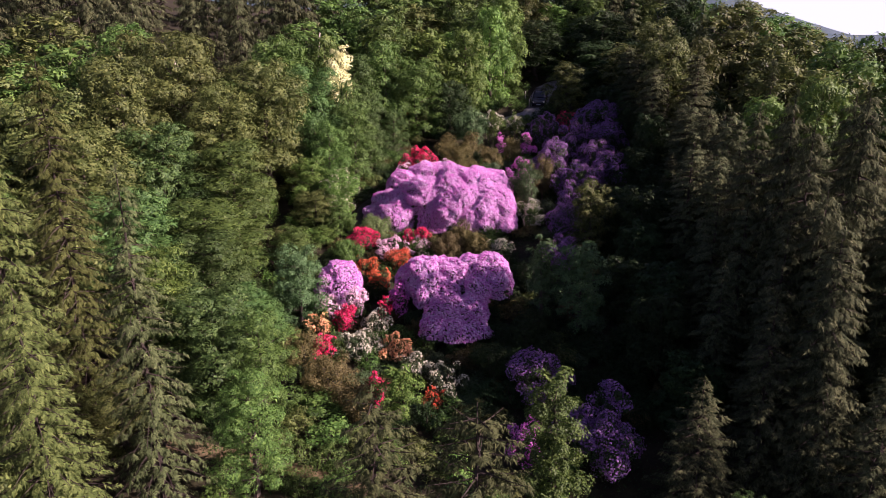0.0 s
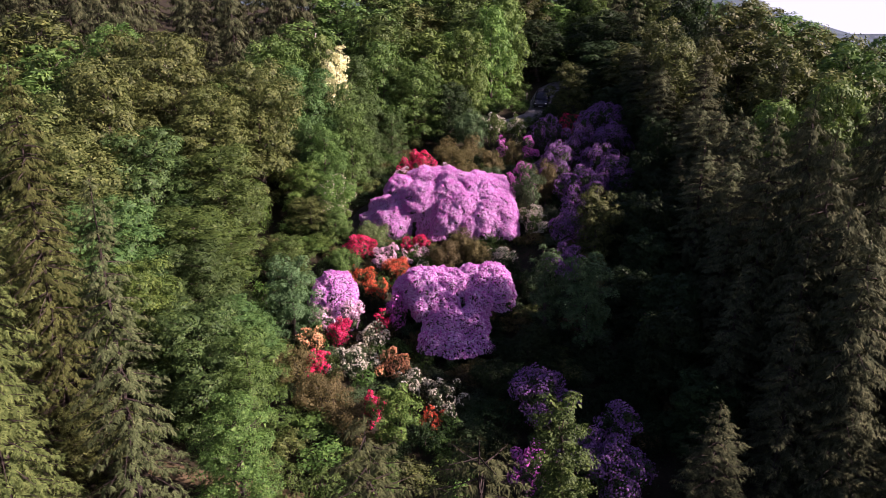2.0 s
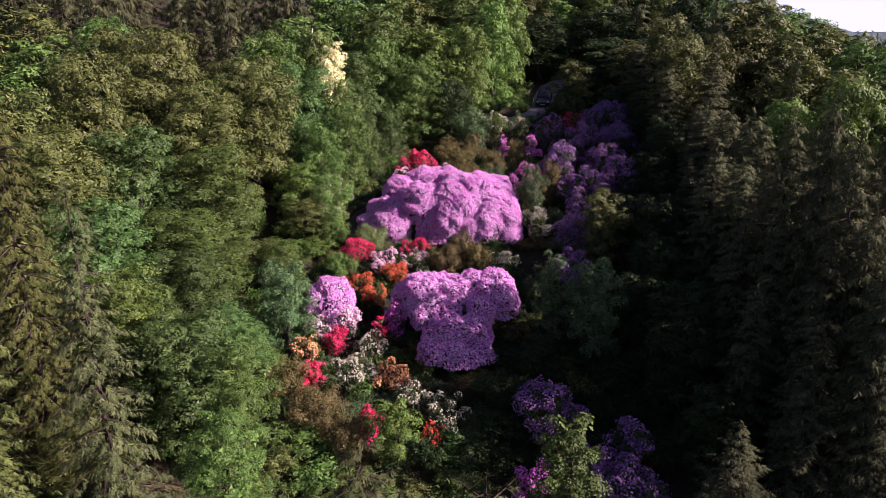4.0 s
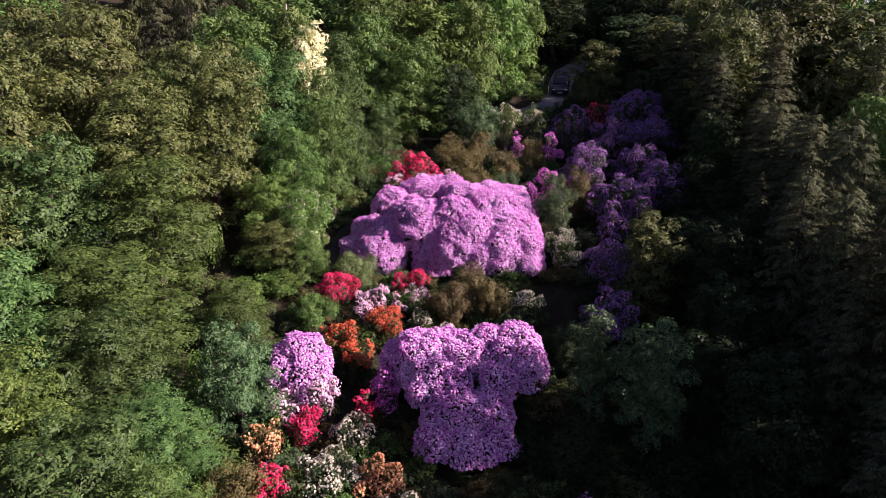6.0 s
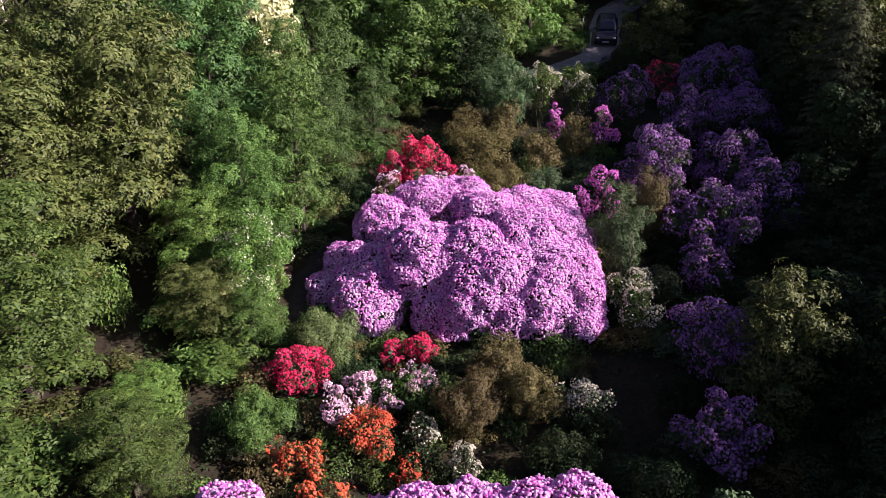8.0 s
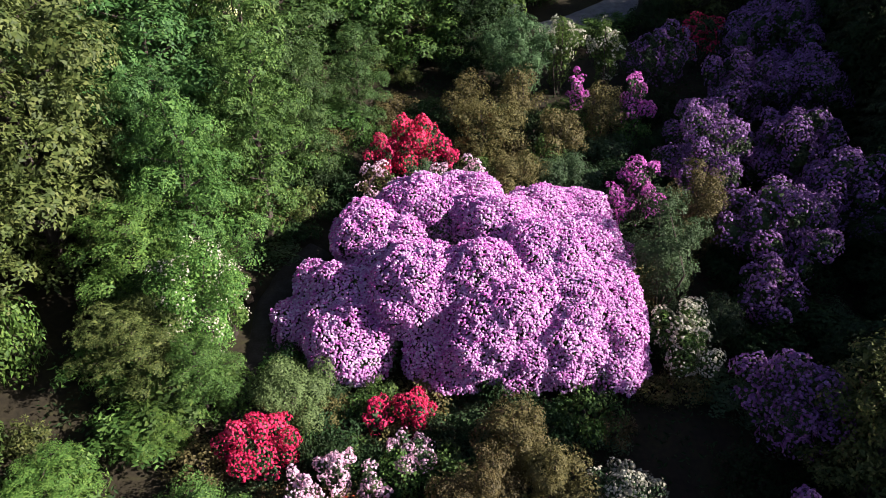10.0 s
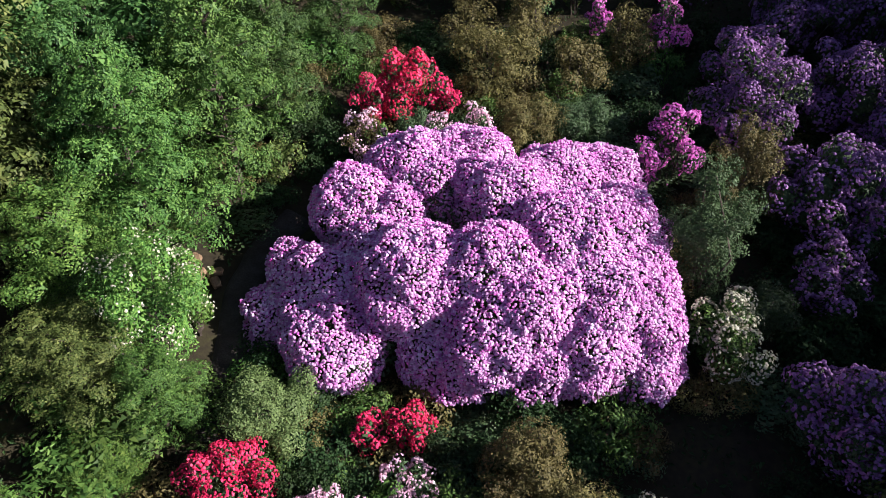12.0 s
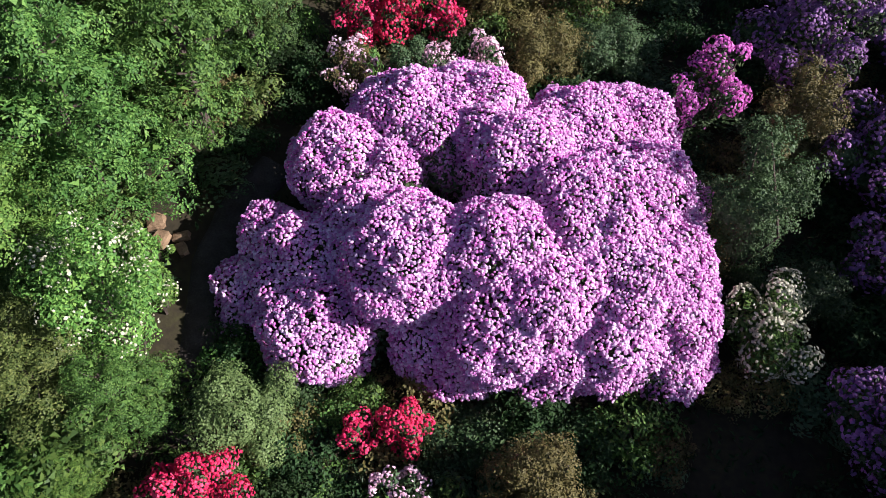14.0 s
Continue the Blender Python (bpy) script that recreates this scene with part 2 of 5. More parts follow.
def trusses(P, N, size, rich=True):
    """Flower heads: small ragged domes of petals facing N."""
    n = len(P)
    N = unit(N + 0.35 * rng.normal(size=(n, 3)))
    T = unit(np.cross(N, rng.normal(size=(n, 3))))
    B = np.cross(N, T)
    s = size * rng.uniform(0.65, 1.3, (n, 1))
    rows = [P + N * s * 0.42]
    for k in range(5):
        a = 2 * math.pi * k / 5
        r = s * rng.uniform(0.38, 0.62, (n, 1))
        rows.append(P + (T * math.cos(a) + B * math.sin(a)) * r + N * s * rng.uniform(-0.02, 0.26, (n, 1)))
    if rich:
        for k in range(5):
            a = 2 * math.pi * (k + 0.5) / 5
            rows.append(P + (T * math.cos(a) + B * math.sin(a)) * s * 0.36 - N * s * rng.uniform(0.22, 0.42, (n, 1)))
    tri = [(0, 1 + k, 1 + (k + 1) % 5) for k in range(5)]
    if rich:
        for k in range(5):
            tri += [(1 + k, 6 + k, 1 + (k + 1) % 5)]
    m = len(rows)
    v = np.stack(rows, axis=1).reshape(-1, 3)
    t = (np.arange(n)[:, None, None] * m + np.array(tri)[None]).reshape(-1, 3)
    return v, t


def ball(c, r, seg=10, rings=7, rough=0.1):
    """A lumpy ellipsoid."""
    th = np.linspace(0, math.pi, rings)
    ph = np.linspace(0, 2 * math.pi, seg, endpoint=False)
    v = np.array([[math.sin(a) * math.cos(b), math.sin(a) * math.sin(b), math.cos(a)] for a in th for b in ph])
    v *= 1 + rough * rng.normal(size=(len(v), 1)).clip(-1.5, 1.5)
    t = []
    for i in range(rings - 1):
        for j in range(seg):
            a, b, c_, d = i * seg + j, i * seg + (j + 1) % seg, (i + 1) * seg + (j + 1) % seg, (i + 1) * seg + j
            t += [(a, d, b), (b, d, c_)]
    return v * np.asarray(r) + np.asarray(c), t


def tube(points, radii, seg=6):
    """A tapering limb through points."""
    pts = np.asarray(points, float)
    v, t = [], []
    for i, p in enumerate(pts):
        d = unit(pts[min(i + 1, len(pts) - 1)] - pts[max(i - 1, 0)])
        u = unit(np.cross(d, [0.31, 0.95, 0.05]))
        w = np.cross(d, u)
        for k in range(seg):
            a = 2 * math.pi * k / seg
            v.append(p + radii[i] * (u * math.cos(a) + w * math.sin(a)))
    for i in range(len(pts) - 1):
        for k in range(seg):
            a, b = i * seg + k, i * seg + (k + 1) % seg
            t += [(a, b, a + seg), (b, b + seg, a + seg)]
    e = (len(pts) - 1) * seg
    t += [(e, e + k, e + k + 1) for k in range(1, seg - 1)]
    return np.array(v), t


def limb(a, b, r0, r1, bow=0.15, n=5, seg=5):
    a, b = np.asarray(a, float), np.asarray(b, float)
    s = np.linspace(0, 1, n)[:, None]
    length = np.linalg.norm(b - a)
    off = rng.normal(size=3) * bow * length * np.array([1, 1, 0.4])
    pts = a + (b - a) * s + off * np.sin(s * math.pi) * 0.5
    return tube(pts, np.linspace(r0, r1, n), seg)


def knobs(p, freq):
    """A smooth, lumpy field, about -1 to 1."""
    a = np.sin(p[:, 0] * freq + 1.3 * np.sin(p[:, 1] * freq * 0.7)) * np.sin(p[:, 1] * freq * 1.1 + 1.1 * np.sin(p[:, 2] * freq * 0.6))
    return a + 0.7 * np.sin(p[:, 2] * freq * 0.9 + 1.7 * np.sin(p[:, 0] * freq * 0.5))


def on_lobes(lobes, per_m2, low=-0.35, keep=0.9, bump=0.10):
    """Points and outward normals over the outside of a cluster of ellipsoids (x, y, z, rx, ry, rz)."""
    L = np.asarray(lobes, float)
    Ps, Ns = [], []
    for i, (x, y, z, rx, ry, rz) in enumerate(L):
        area = 4 * math.pi * (((rx * ry) ** 1.6 + (rx * rz) ** 1.6 + (ry * rz) ** 1.6) / 3) ** (1 / 1.6)
        n = max(8, int(area * per_m2))
        k = np.arange(n) + 0.5
        h, turn = 1 - 2 * k / n, k * 2.39996 + rng.uniform(0, 6.28)
        ring = np.sqrt(1 - h * h)
        d = unit(np.stack([ring * np.cos(turn), ring * np.sin(turn), h], axis=1) + rng.normal(size=(n, 3)) * 1.1 / math.sqrt(n))
        d = d[d[:, 2] > low]
        p = np.array([x, y, z]) + d * np.array([rx, ry, rz])
        p = p + d * (bump * (knobs(p, 5.5) + 0.6 * knobs(p + 7.3, 12.0)) * min(1.0, 0.35 + 0.5 * rx))[:, None] + d * rng.normal(size=(len(d), 1)) * 0.12 * bump
        nn = unit(d / np.array([rx, ry, rz]))
        ok = np.ones(len(p), bool)
        for j, o in enumerate(L):
            if j != i:
                ok &= np.sum(((p - o[:3]) / o[3:]) ** 2, axis=1) > keep
        Ps.append(p[ok]), Ns.append(nn[ok])
    return np.concatenate(Ps), np.concatenate(Ns)


def knuckled(lobes, gap, r0, r1):
    """The lobes and, over their common outside, smaller ones, as on a bush of many shoots."""
    P, N = on_lobes(lobes, 30.0, low=-0.35, keep=1.0, bump=0.0)
    order, picked = rng.permutation(len(P)), []
    for i in order:
        if all(np.sum((P[i] - P[j]) ** 2) > gap ** 2 for j in picked):
            picked.append(i)
    small = []
    for i in picked:
        r = rng.uniform(r0, r1)
        small.append((*(P[i] - N[i] * r * rng.uniform(0.45, 0.75)), r, r * rng.uniform(0.85, 1.2), r * rng.uniform(0.8, 1.1)))
    return list(lobes) + small


def on_mass(lobes, per_m2, low=-0.55, blend=7.0, bump=0.12):
    """Points and outward normals over one continuous mass, into which ellipsoids grow together."""
    L = np.asarray(lobes, np.float32)
    P0, _ = on_lobes(lobes, per_m2, low, keep=0.95, bump=0.0)
    Ps, Ns = [], []
    for P in np.array_split(P0.astype(np.float32), max(1, len(P0) // 4000)):
        for _ in range(3):
            V = P[:, None] - L[None, :, :3]
            q = np.linalg.norm(V / L[None, :, 3:], axis=2)
            m = L[:, 3:].mean(axis=1)[None]
            d = (q - 1) * m
            w = np.exp(-blend * (d - d.min(axis=1, keepdims=True)))
            f = d.min(axis=1) - np.log(w.sum(axis=1)) / blend
            w /= w.sum(axis=1, keepdims=True)
            G = np.sum((w * m / np.maximum(q, 1e-3))[..., None] * V / L[None, :, 3:] ** 2, axis=1)
            k = np.sum(G * G, axis=1, keepdims=True)
            P = P - np.clip(f[:, None] / np.maximum(k, 0.15), -0.4, 0.4) * G
        Ps.append(P), Ns.append(unit(G))
    P, N = np.concatenate(Ps), np.concatenate(Ns)
    return P + N * (bump * (knobs(P, 5.5) + 0.6 * knobs(P + 7.3, 12.0)))[:, None], N


# ---- the lie of the land ----
def gz(x, y):
    """Height of the valley floor and its slopes."""
    yy = max(4.0, min(y, 190.0))
    z = 1.2 + 0.225 * (yy - 59)
    if yy > 105:
        z -= 0.06 * (yy - 105)
    z += 0.13 * min(max(0.0, -x - 2), 90)
    z -= 0.04 * min(max(0.0, x - 14), 16) + 0.17 * min(max(0.0, x - 30), 110)
    return z


def far_rise(x, y):
    """A wooded hill across the valley, and the land that falls away beyond."""
    d = math.hypot(x - 250, y - 865)
    return 74 * max(0.0, 1 - d / 215) ** 1.1 - 0.012 * max(0.0, math.hypot(x, y) - 260)


def build_ground():
    xs = np.concatenate([-np.geomspace(3000, 90, 14), np.arange(-80, 101, 2.0), np.arange(110, 480, 14.0), np.geomspace(490, 3500, 12)])
    ys = np.concatenate([[-3000, -1000, -300, -100, -40], np.arange(-20, 131, 2.0), np.geomspace(136, 640, 16), np.arange(660, 1100, 16.0), np.geomspace(1120, 4000, 10)])
    nx = len(xs)
    v = []
    for y in ys:
        for x in xs:
            bump = 0.12 * noise.noise((x * 0.3, y * 0.3, 0.0)) - 0.02
            v.append((x, y, gz(x, y) + bump + far_rise(x, y)))
    t = []
    for j in range(len(ys) - 1):
        for i in range(nx - 1):
            a = j * nx + i
            t += [(a, a + 1, a + nx + 1), (a, a + nx + 1, a + nx)]
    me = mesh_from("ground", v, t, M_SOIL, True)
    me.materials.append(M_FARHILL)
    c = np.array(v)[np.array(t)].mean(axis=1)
    # distant land takes the haze-tinted colour
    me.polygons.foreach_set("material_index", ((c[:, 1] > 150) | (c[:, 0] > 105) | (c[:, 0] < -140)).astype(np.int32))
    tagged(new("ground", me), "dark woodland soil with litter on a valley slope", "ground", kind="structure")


build_ground()


def build_backdrop():
    """A glowing sheet, added as the bright summer haze low over the far end of the valley."""
    m, n, l, b = shader("sky_haze")
    glow = n.new("ShaderNodeEmission")
    glow.inputs["Color"].default_value, glow.inputs["Strength"].default_value = (0.80, 1.0, 1.0, 1), 0.40
    l.new(glow.outputs[0], n["Material Output"].inputs["Surface"])
    a = np.radians(np.linspace(-10, 70, 33))
    v = [(4400 * math.sin(t), 4400 * math.cos(t), z) for z in (-400, 900) for t in a]
    t = [q for i in range(32) for q in ((i, i + 1, i + 34), (i, i + 34, i + 33))]
    tagged(new("backdrop", mesh_from("backdrop", v, t, m, True)), "pale hazy summer sky low over the valley", "sky", kind="structure")


build_backdrop()


def strip(name, centre, width, mat, label, lift=0.13):
    """A path laid over the slope along a line of points."""
    pts = np.asarray(centre, float)
    s = np.linspace(0, len(pts) - 1, 6 * (len(pts) - 1) + 1)
    line = np.stack([np.interp(s, range(len(pts)), pts[:, k]) for k in range(2)], axis=1)
    d = np.gradient(line, axis=0)
    side = unit(np.stack([-d[:, 1], d[:, 0]], axis=1))
    v, t, cols = [], [], 7
    for i, p in enumerate(line):
        for k in range(cols):
            f = k / (cols - 1) * 2 - 1
            w = width / 2 * (1 + 0.18 * noise.noise((i * 0.4, f * 2, 3.0)))
            q = p + side[i] * f * w
            v.append((*q, gz(*q) + lift - 0.16 * abs(f) ** 4 + 0.02 * noise.noise((q[0] * 2, q[1] * 2, 1))))
    for i in range(len(line) - 1):
        for k in range(cols - 1):
            a = i * cols + k
            t += [(a, a + 1, a + cols + 1), (a, a + cols + 1, a + cols)]
    tagged(new(name, mesh_from(name, v, t, mat, True)), label, "path", kind="structure")


strip("dirt_track", [(-15, 34.5), (-10, 33.8), (-7, 33.3), (-3, 32), (2, 29)], 1.0, M_TRACK, "sandy brown dirt track through the trees")
strip("garden_path", [(-7.6, 58.4), (-7.4, 61), (-7.5, 63.5), (-6.9, 65.6), (-6.1, 67)], 1.2, M_PATHSOIL, "trodden earth path beside the bushes, darkened as shade")
strip("lane", [(5.6, 87.6), (8.6, 89.4), (11.0, 91.6), (12.2, 94.6), (12.9, 98.0), (14.0, 101.5), (16.4, 104.4), (23, 108)], 2.7, M_GRAVEL, "grey gravel lane running up the slope")


# ---- trees ----
def base(x, y):
    return gz(x, y) - 0.12


def broadleaf(H, R, leaf_mat, spray=0.3, bark=M_BARK, boughs=34, layered=0.5, first=0.08, per=14, cover=1.4, ragged=0.3, blade=0.54):
    """A broad-leaved tree of height H and crown radius R, at the origin: trunk, limbs, crown of leafy sprays on boughs."""
    root = new("broadleaf_tree")
    part("trunk", limb((0, 0, -0.3), (0.05 * R, 0.03 * R, H * 0.82), 0.021 * H + 0.05, 0.03, 0.04, 7, 7), bark, root)
    lobes, twigs = [(0, 0, H * (first + 0.46 * (1 - first)), R * 0.5, R * 0.5, H * (1 - first) * 0.43)], []
    for k in range(boughs):
        f = (k + 0.5) / boughs
        prof = math.sin(math.pi * (0.12 + 0.70 * f)) ** 0.65
        a = k * 2.39996 + rng.uniform(-0.4, 0.4)
        r = R * rng.choice([rng.uniform(0.2, 0.28), rng.uniform(0.30, 0.44)]) * (0.62 + 0.38 * prof)
        reach = max(0.0, R * prof * rng.uniform(1 - ragged, 1.0 + 0.35 * ragged) - 0.55 * r)
        c = np.array([math.cos(a) * reach, math.sin(a) * reach, H * (1 - (1 - first) * f) - 0.35 * r])
        lobes.append((*c, r, r * rng.uniform(0.85, 1.15), r * rng.uniform(0.6, 0.85)))
        if k % 2 == 0:
            start = np.array([0, 0, min(max(first * H, c[2] - 0.3 * R), H * 0.78)])
            twigs.append(limb(start, c, 0.016 * R + 0.02, 0.012, 0.15, 4, 4))
    part("branchwork", join(*twigs), bark, root, kind="stuff")
    up = np.array([0, 0, 1.0])
    P, N = on_lobes(lobes, cover / (math.pi * spray ** 2), low=-0.45, keep=0.8, bump=0.16)
    P = P + N * rng.normal(size=(len(P), 1)) * 0.25 * spray
    geo = sprays(P, N + up * layered * 0.7, spray, spray * blade, per)
    Q, M = on_lobes([(l[0] * 0.8, l[1] * 0.8, l[2] - 0.12 * l[5], l[3] * 0.8, l[4] * 0.8, l[5] * 0.8) for l in lobes], 0.5 * cover / (math.pi * spray ** 2), low=-0.3, keep=0.5, bump=0.05)
    inner = sprays(Q, M + up * 0.5, spray * 1.25, spray * 1.0, 6)
    part("crown", join(geo, inner), leaf_mat, root, kind="stuff")
    root["height"] = H
    return root


def conifer(H, R, mat, frond=0.55, per=8, droop=0.25, tier_gap=0.7, bark=M_SPRUCEBARK, bare=0.08, gaps=0.12, power=0.85, whorl=8, thick=1.0, curl=0.25):
    """A spruce-like tree at the origin: trunk, limbs in whorls, crown of flat needled fronds along the limbs."""
    root = new("conifer_tree")
    part("trunk", limb((0, 0, -0.3), (0, 0, H * 0.99), 0.008 * H + 0.04, 0.02, 0.01, 8, 7), bark, root)
    P, N, A, S, sticks = [], [], [], [], []
    z = H * bare
    k = 0
    while z < H * 0.985:
        f = (z - H * bare) / (H * (1 - bare))
        r = R * (1 - f) ** power + 0.15
        nb = max(4, int(whorl * (0.55 + 0.45 * (1 - f)) + 0.5))
        for j in range(nb):
            if rng.random() < gaps:
                continue
            a = 2 * math.pi * (j + rng.uniform(-0.3, 0.3)) / nb + k * 1.3
            length = r * rng.uniform(0.72, 1.12)
            out = np.array([math.cos(a), math.sin(a), 0.0])
            side = np.array([-out[1], out[0], 0.0])
            zb = z + rng.uniform(-0.25, 0.25) * tier_gap
            n = max(3, int(thick * 2.3 * length / frond + 2))
            s = (np.arange(n) + 0.6) / n
            s = 0.16 + 0.84 * s + rng.uniform(-0.04, 0.04, n)
            sign = np.where(np.arange(n) % 2 == 0, 1.0, -1.0)[:, None] * (1 - s[:, None] ** 4)
            wid = 0.13 * length * (1 - 0.6 * s)[:, None] * sign
            p = out * (s * length * 0.9)[:, None] + side * wid
            lift = 0.16 * (f - 0.25)
            p[:, 2] = zb + length * (lift * s - droop * s ** 1.6 + curl * np.maximum(0, s - 0.6) ** 2) + rng.normal(0, 0.04, n) - 0.25 * np.abs(wid[:, 0])
            P.append(p)
            N.append(np.array([0, 0, 1.0]) + out * (0.25 + 0.5 * s)[:, None] + side * sign * 0.3 + rng.normal(size=(n, 3)) * 0.12)
            A.append(out + side * sign * 0.85 + np.array([0, 0, -0.35 - 0.5 * droop]))
            S.append(np.full(n, frond) * (1.12 - 0.35 * s) * min(1.0, 0.55 + 0.3 * length))
            if length > 1.0:
                mid = out * length * 0.5 + np.array([0, 0, zb + length * (lift * 0.5 - droop * 0.33) - 0.04])
                tip = out * length * 0.9 + np.array([0, 0, zb + length * (lift - droop + curl * 0.12) - 0.04])
                sticks.append(tube([(0, 0, zb), mid, tip], [0.025 + 0.008 * length, 0.02, 0.008], 3))
        z += tier_gap * (0.45 + 0.65 * (1 - f)) * rng.uniform(0.85, 1.15)
        k += 1
    P.append(np.array([[0, 0, H * 0.985 - 0.3 * i] for i in range(4)]) + rng.normal(size=(4, 3)) * 0.05)
    N.append(unit(rng.normal(size=(4, 3)) * np.array([1, 1, 0.2]))), A.append(np.tile([0, 0, 1.0], (4, 1))), S.append(np.full(4, frond * 0.8))
    part("branchwork", join(*sticks), bark, root, kind="stuff")
    geo = fronds(np.concatenate(P), np.concatenate(N), np.concatenate(A), np.concatenate(S), per)
    part("crown", geo, mat, root, kind="stuff")
    root["height"] = H
    return root


TREES = [(-14.6, 59.4), (-13.6, 57.0)]  # and the opening in the wood


def place(proto, x, y, scale=1.0, turn=0.0, tall=1.0, label="", category="tree", group="", lean=0.0):
    """Stands the prototype, or a copy of it once it is in use, on the slope."""
    m = Matrix.LocRotScale((x, y, base(x, y)), Euler((radians(lean), 0, turn)), (scale, scale, scale * tall))
    ob = proto
    if "used" in proto:
        ob = copy_thing(proto, m)
    else:
        proto["used"] = 1
        ob.matrix_basis = m
    tagged(ob, label, category, group)
    TREES.append((x, y))
    return ob


L_GREEN = "broad-leaved tree with a dense fresh green crown"
L_OLIVE = "broad-leaved tree with a yellowish olive green crown"
L_DARK = "broad-leaved tree with a dark green crown"
L_BRIGHT = "broad-leaved tree with a light, bright green crown"
L_SPRUCE = "tall dark green spruce with drooping branches"
L_YSPRUCE = "tall conifer with olive, sunlit drooping sprays"
BROAD = [
    (broadleaf(11, 3.3, M_GREEN, 0.36), L_GREEN), (broadleaf(11, 3.6, M_OLIVE, 0.36, layered=0.8), L_OLIVE),
    (broadleaf(10, 3.2, M_DARK, 0.4), L_DARK), (broadleaf(10, 3.0, M_BRIGHT, 0.36, layered=0.8), L_BRIGHT),
    (broadleaf(12, 3.4, M_GREEN, 0.37, boughs=40, layered=0.7), L_GREEN), (broadleaf(12, 3.2, M_OLIVE, 0.37, boughs=40), L_OLIVE),
]
BROADFINE = [
    (broadleaf(11, 3.3, M_MID, 0.27, boughs=42), L_GREEN), (broadleaf(11, 3.5, M_OLIVE, 0.27, boughs=44, layered=0.8), L_OLIVE),
    (broadleaf(10, 3.2, M_MID, 0.27, boughs=40), L_GREEN), (broadleaf(10, 3.1, M_BRIGHT, 0.27, boughs=40, layered=0.8), L_BRIGHT),
    (broadleaf(12, 3.3, M_GREEN, 0.28, boughs=46, layered=0.7), L_GREEN), (broadleaf(12, 3.2, M_OLIVE, 0.28, boughs=46), L_OLIVE),
]
BROADFAR = [
    (broadleaf(12, 3.5, M_GREEN, 0.5, boughs=30), L_GREEN), (broadleaf(12, 3.6, M_OLIVE, 0.5, boughs=32, layered=0.7), L_OLIVE),
    (broadleaf(12, 3.4, M_DARK, 0.5, boughs=30), L_DARK), (broadleaf(11, 3.4, M_BRIGHT, 0.5, boughs=30, layered=0.8), L_BRIGHT),
]
NEAR = [(broadleaf(8.0, 2.2, M_GREEN, 0.21, boughs=36, per=20, cover=1.2, blade=0.42), L_GREEN), (broadleaf(8.0, 2.3, M_BRIGHT, 0.21, boughs=34, layered=0.8, per=20, cover=1.2, blade=0.42), L_BRIGHT),
        (broadleaf(8.0, 2.2, M_MID, 0.21, boughs=34, per=20, cover=1.2, blade=0.42), L_GREEN), (broadleaf(8.0, 2.3, M_OLIVE, 0.21, boughs=36, layered=0.8, per=20, cover=1.2, blade=0.42), L_OLIVE)]
SPRUCE = [(conifer(16, 3.6, M_NEEDLE, 0.52, per=11, power=0.85, tier_gap=0.95, gaps=0.15), L_SPRUCE), (conifer(16, 3.3, M_NEEDLE, 0.52, per=11, droop=0.42, power=0.82, tier_gap=1.0, gaps=0.15), L_SPRUCE), (conifer(15, 3.7, M_NEEDLE, 0.52, per=11, droop=0.15, power=0.9, tier_gap=1.0, gaps=0.15), L_SPRUCE)]
SPRUCEFAR = [(conifer(16, 4.0, M_NEEDLE, 0.85, per=10, power=0.8, tier_gap=1.2), L_SPRUCE), (conifer(16, 3.7, M_NEEDLE, 0.85, per=10, droop=0.4, power=0.75, tier_gap=1.25), L_SPRUCE), (conifer(15, 4.1, M_NEEDLE, 0.85, per=10, droop=0.15, power=0.8, tier_gap=1.25), L_SPRUCE)]
YSPRUCE = [(conifer(17, 3.3, M_NEEDLEOLIVE, 0.40, per=13, droop=0.32, tier_gap=0.75, power=0.55, whorl=10, thick=0.85), L_YSPRUCE), (conifer(17, 3.0, M_NEEDLEBLUE, 0.40, per=13, droop=0.3, tier_gap=0.8, power=0.65, whorl=9, thick=0.85), "grey-green conifer with pale, feathery sprays")]


DENSE = [(conifer(14, 2.5, M_NEEDLE, 0.52, per=11, power=0.42, tier_gap=0.85, whorl=10, gaps=0.05, thick=1.15, droop=0.3), "close-grown dark green spruce in a dense stand"), (conifer(14, 2.4, M_NEEDLE, 0.52, per=11, power=0.5, tier_gap=0.9, whorl=10, gaps=0.05, thick=1.15, droop=0.2), "close-grown dark green spruce in a dense stand")]


def stand(kind, x, y, height, wide=1.0):
    """A tree of a kind (prototype, label), so many metres high and so many times as wide."""
    proto, lab = kind
    return place(proto, x, y, wide, rng.uniform(0, 6.28), height / proto["height"] / wide, label=lab)


# single trees: kind, x, y, height, width factor
def row(kinds, spots):
    for k, x, y, h, w in spots:
        if kinds is SPRUCE and y < 60:  # their tops rise evenly with the bank
            h = min(h, 7.6 + 0.33 * (y - 32) - gz(x, y) + rng.uniform(-1.2, 0.6))
        stand(kinds[k], x, y, h, w * (0.7 if kinds is SPRUCE and y > 65 else 1.12 if kinds is BROADFINE else 1.0))


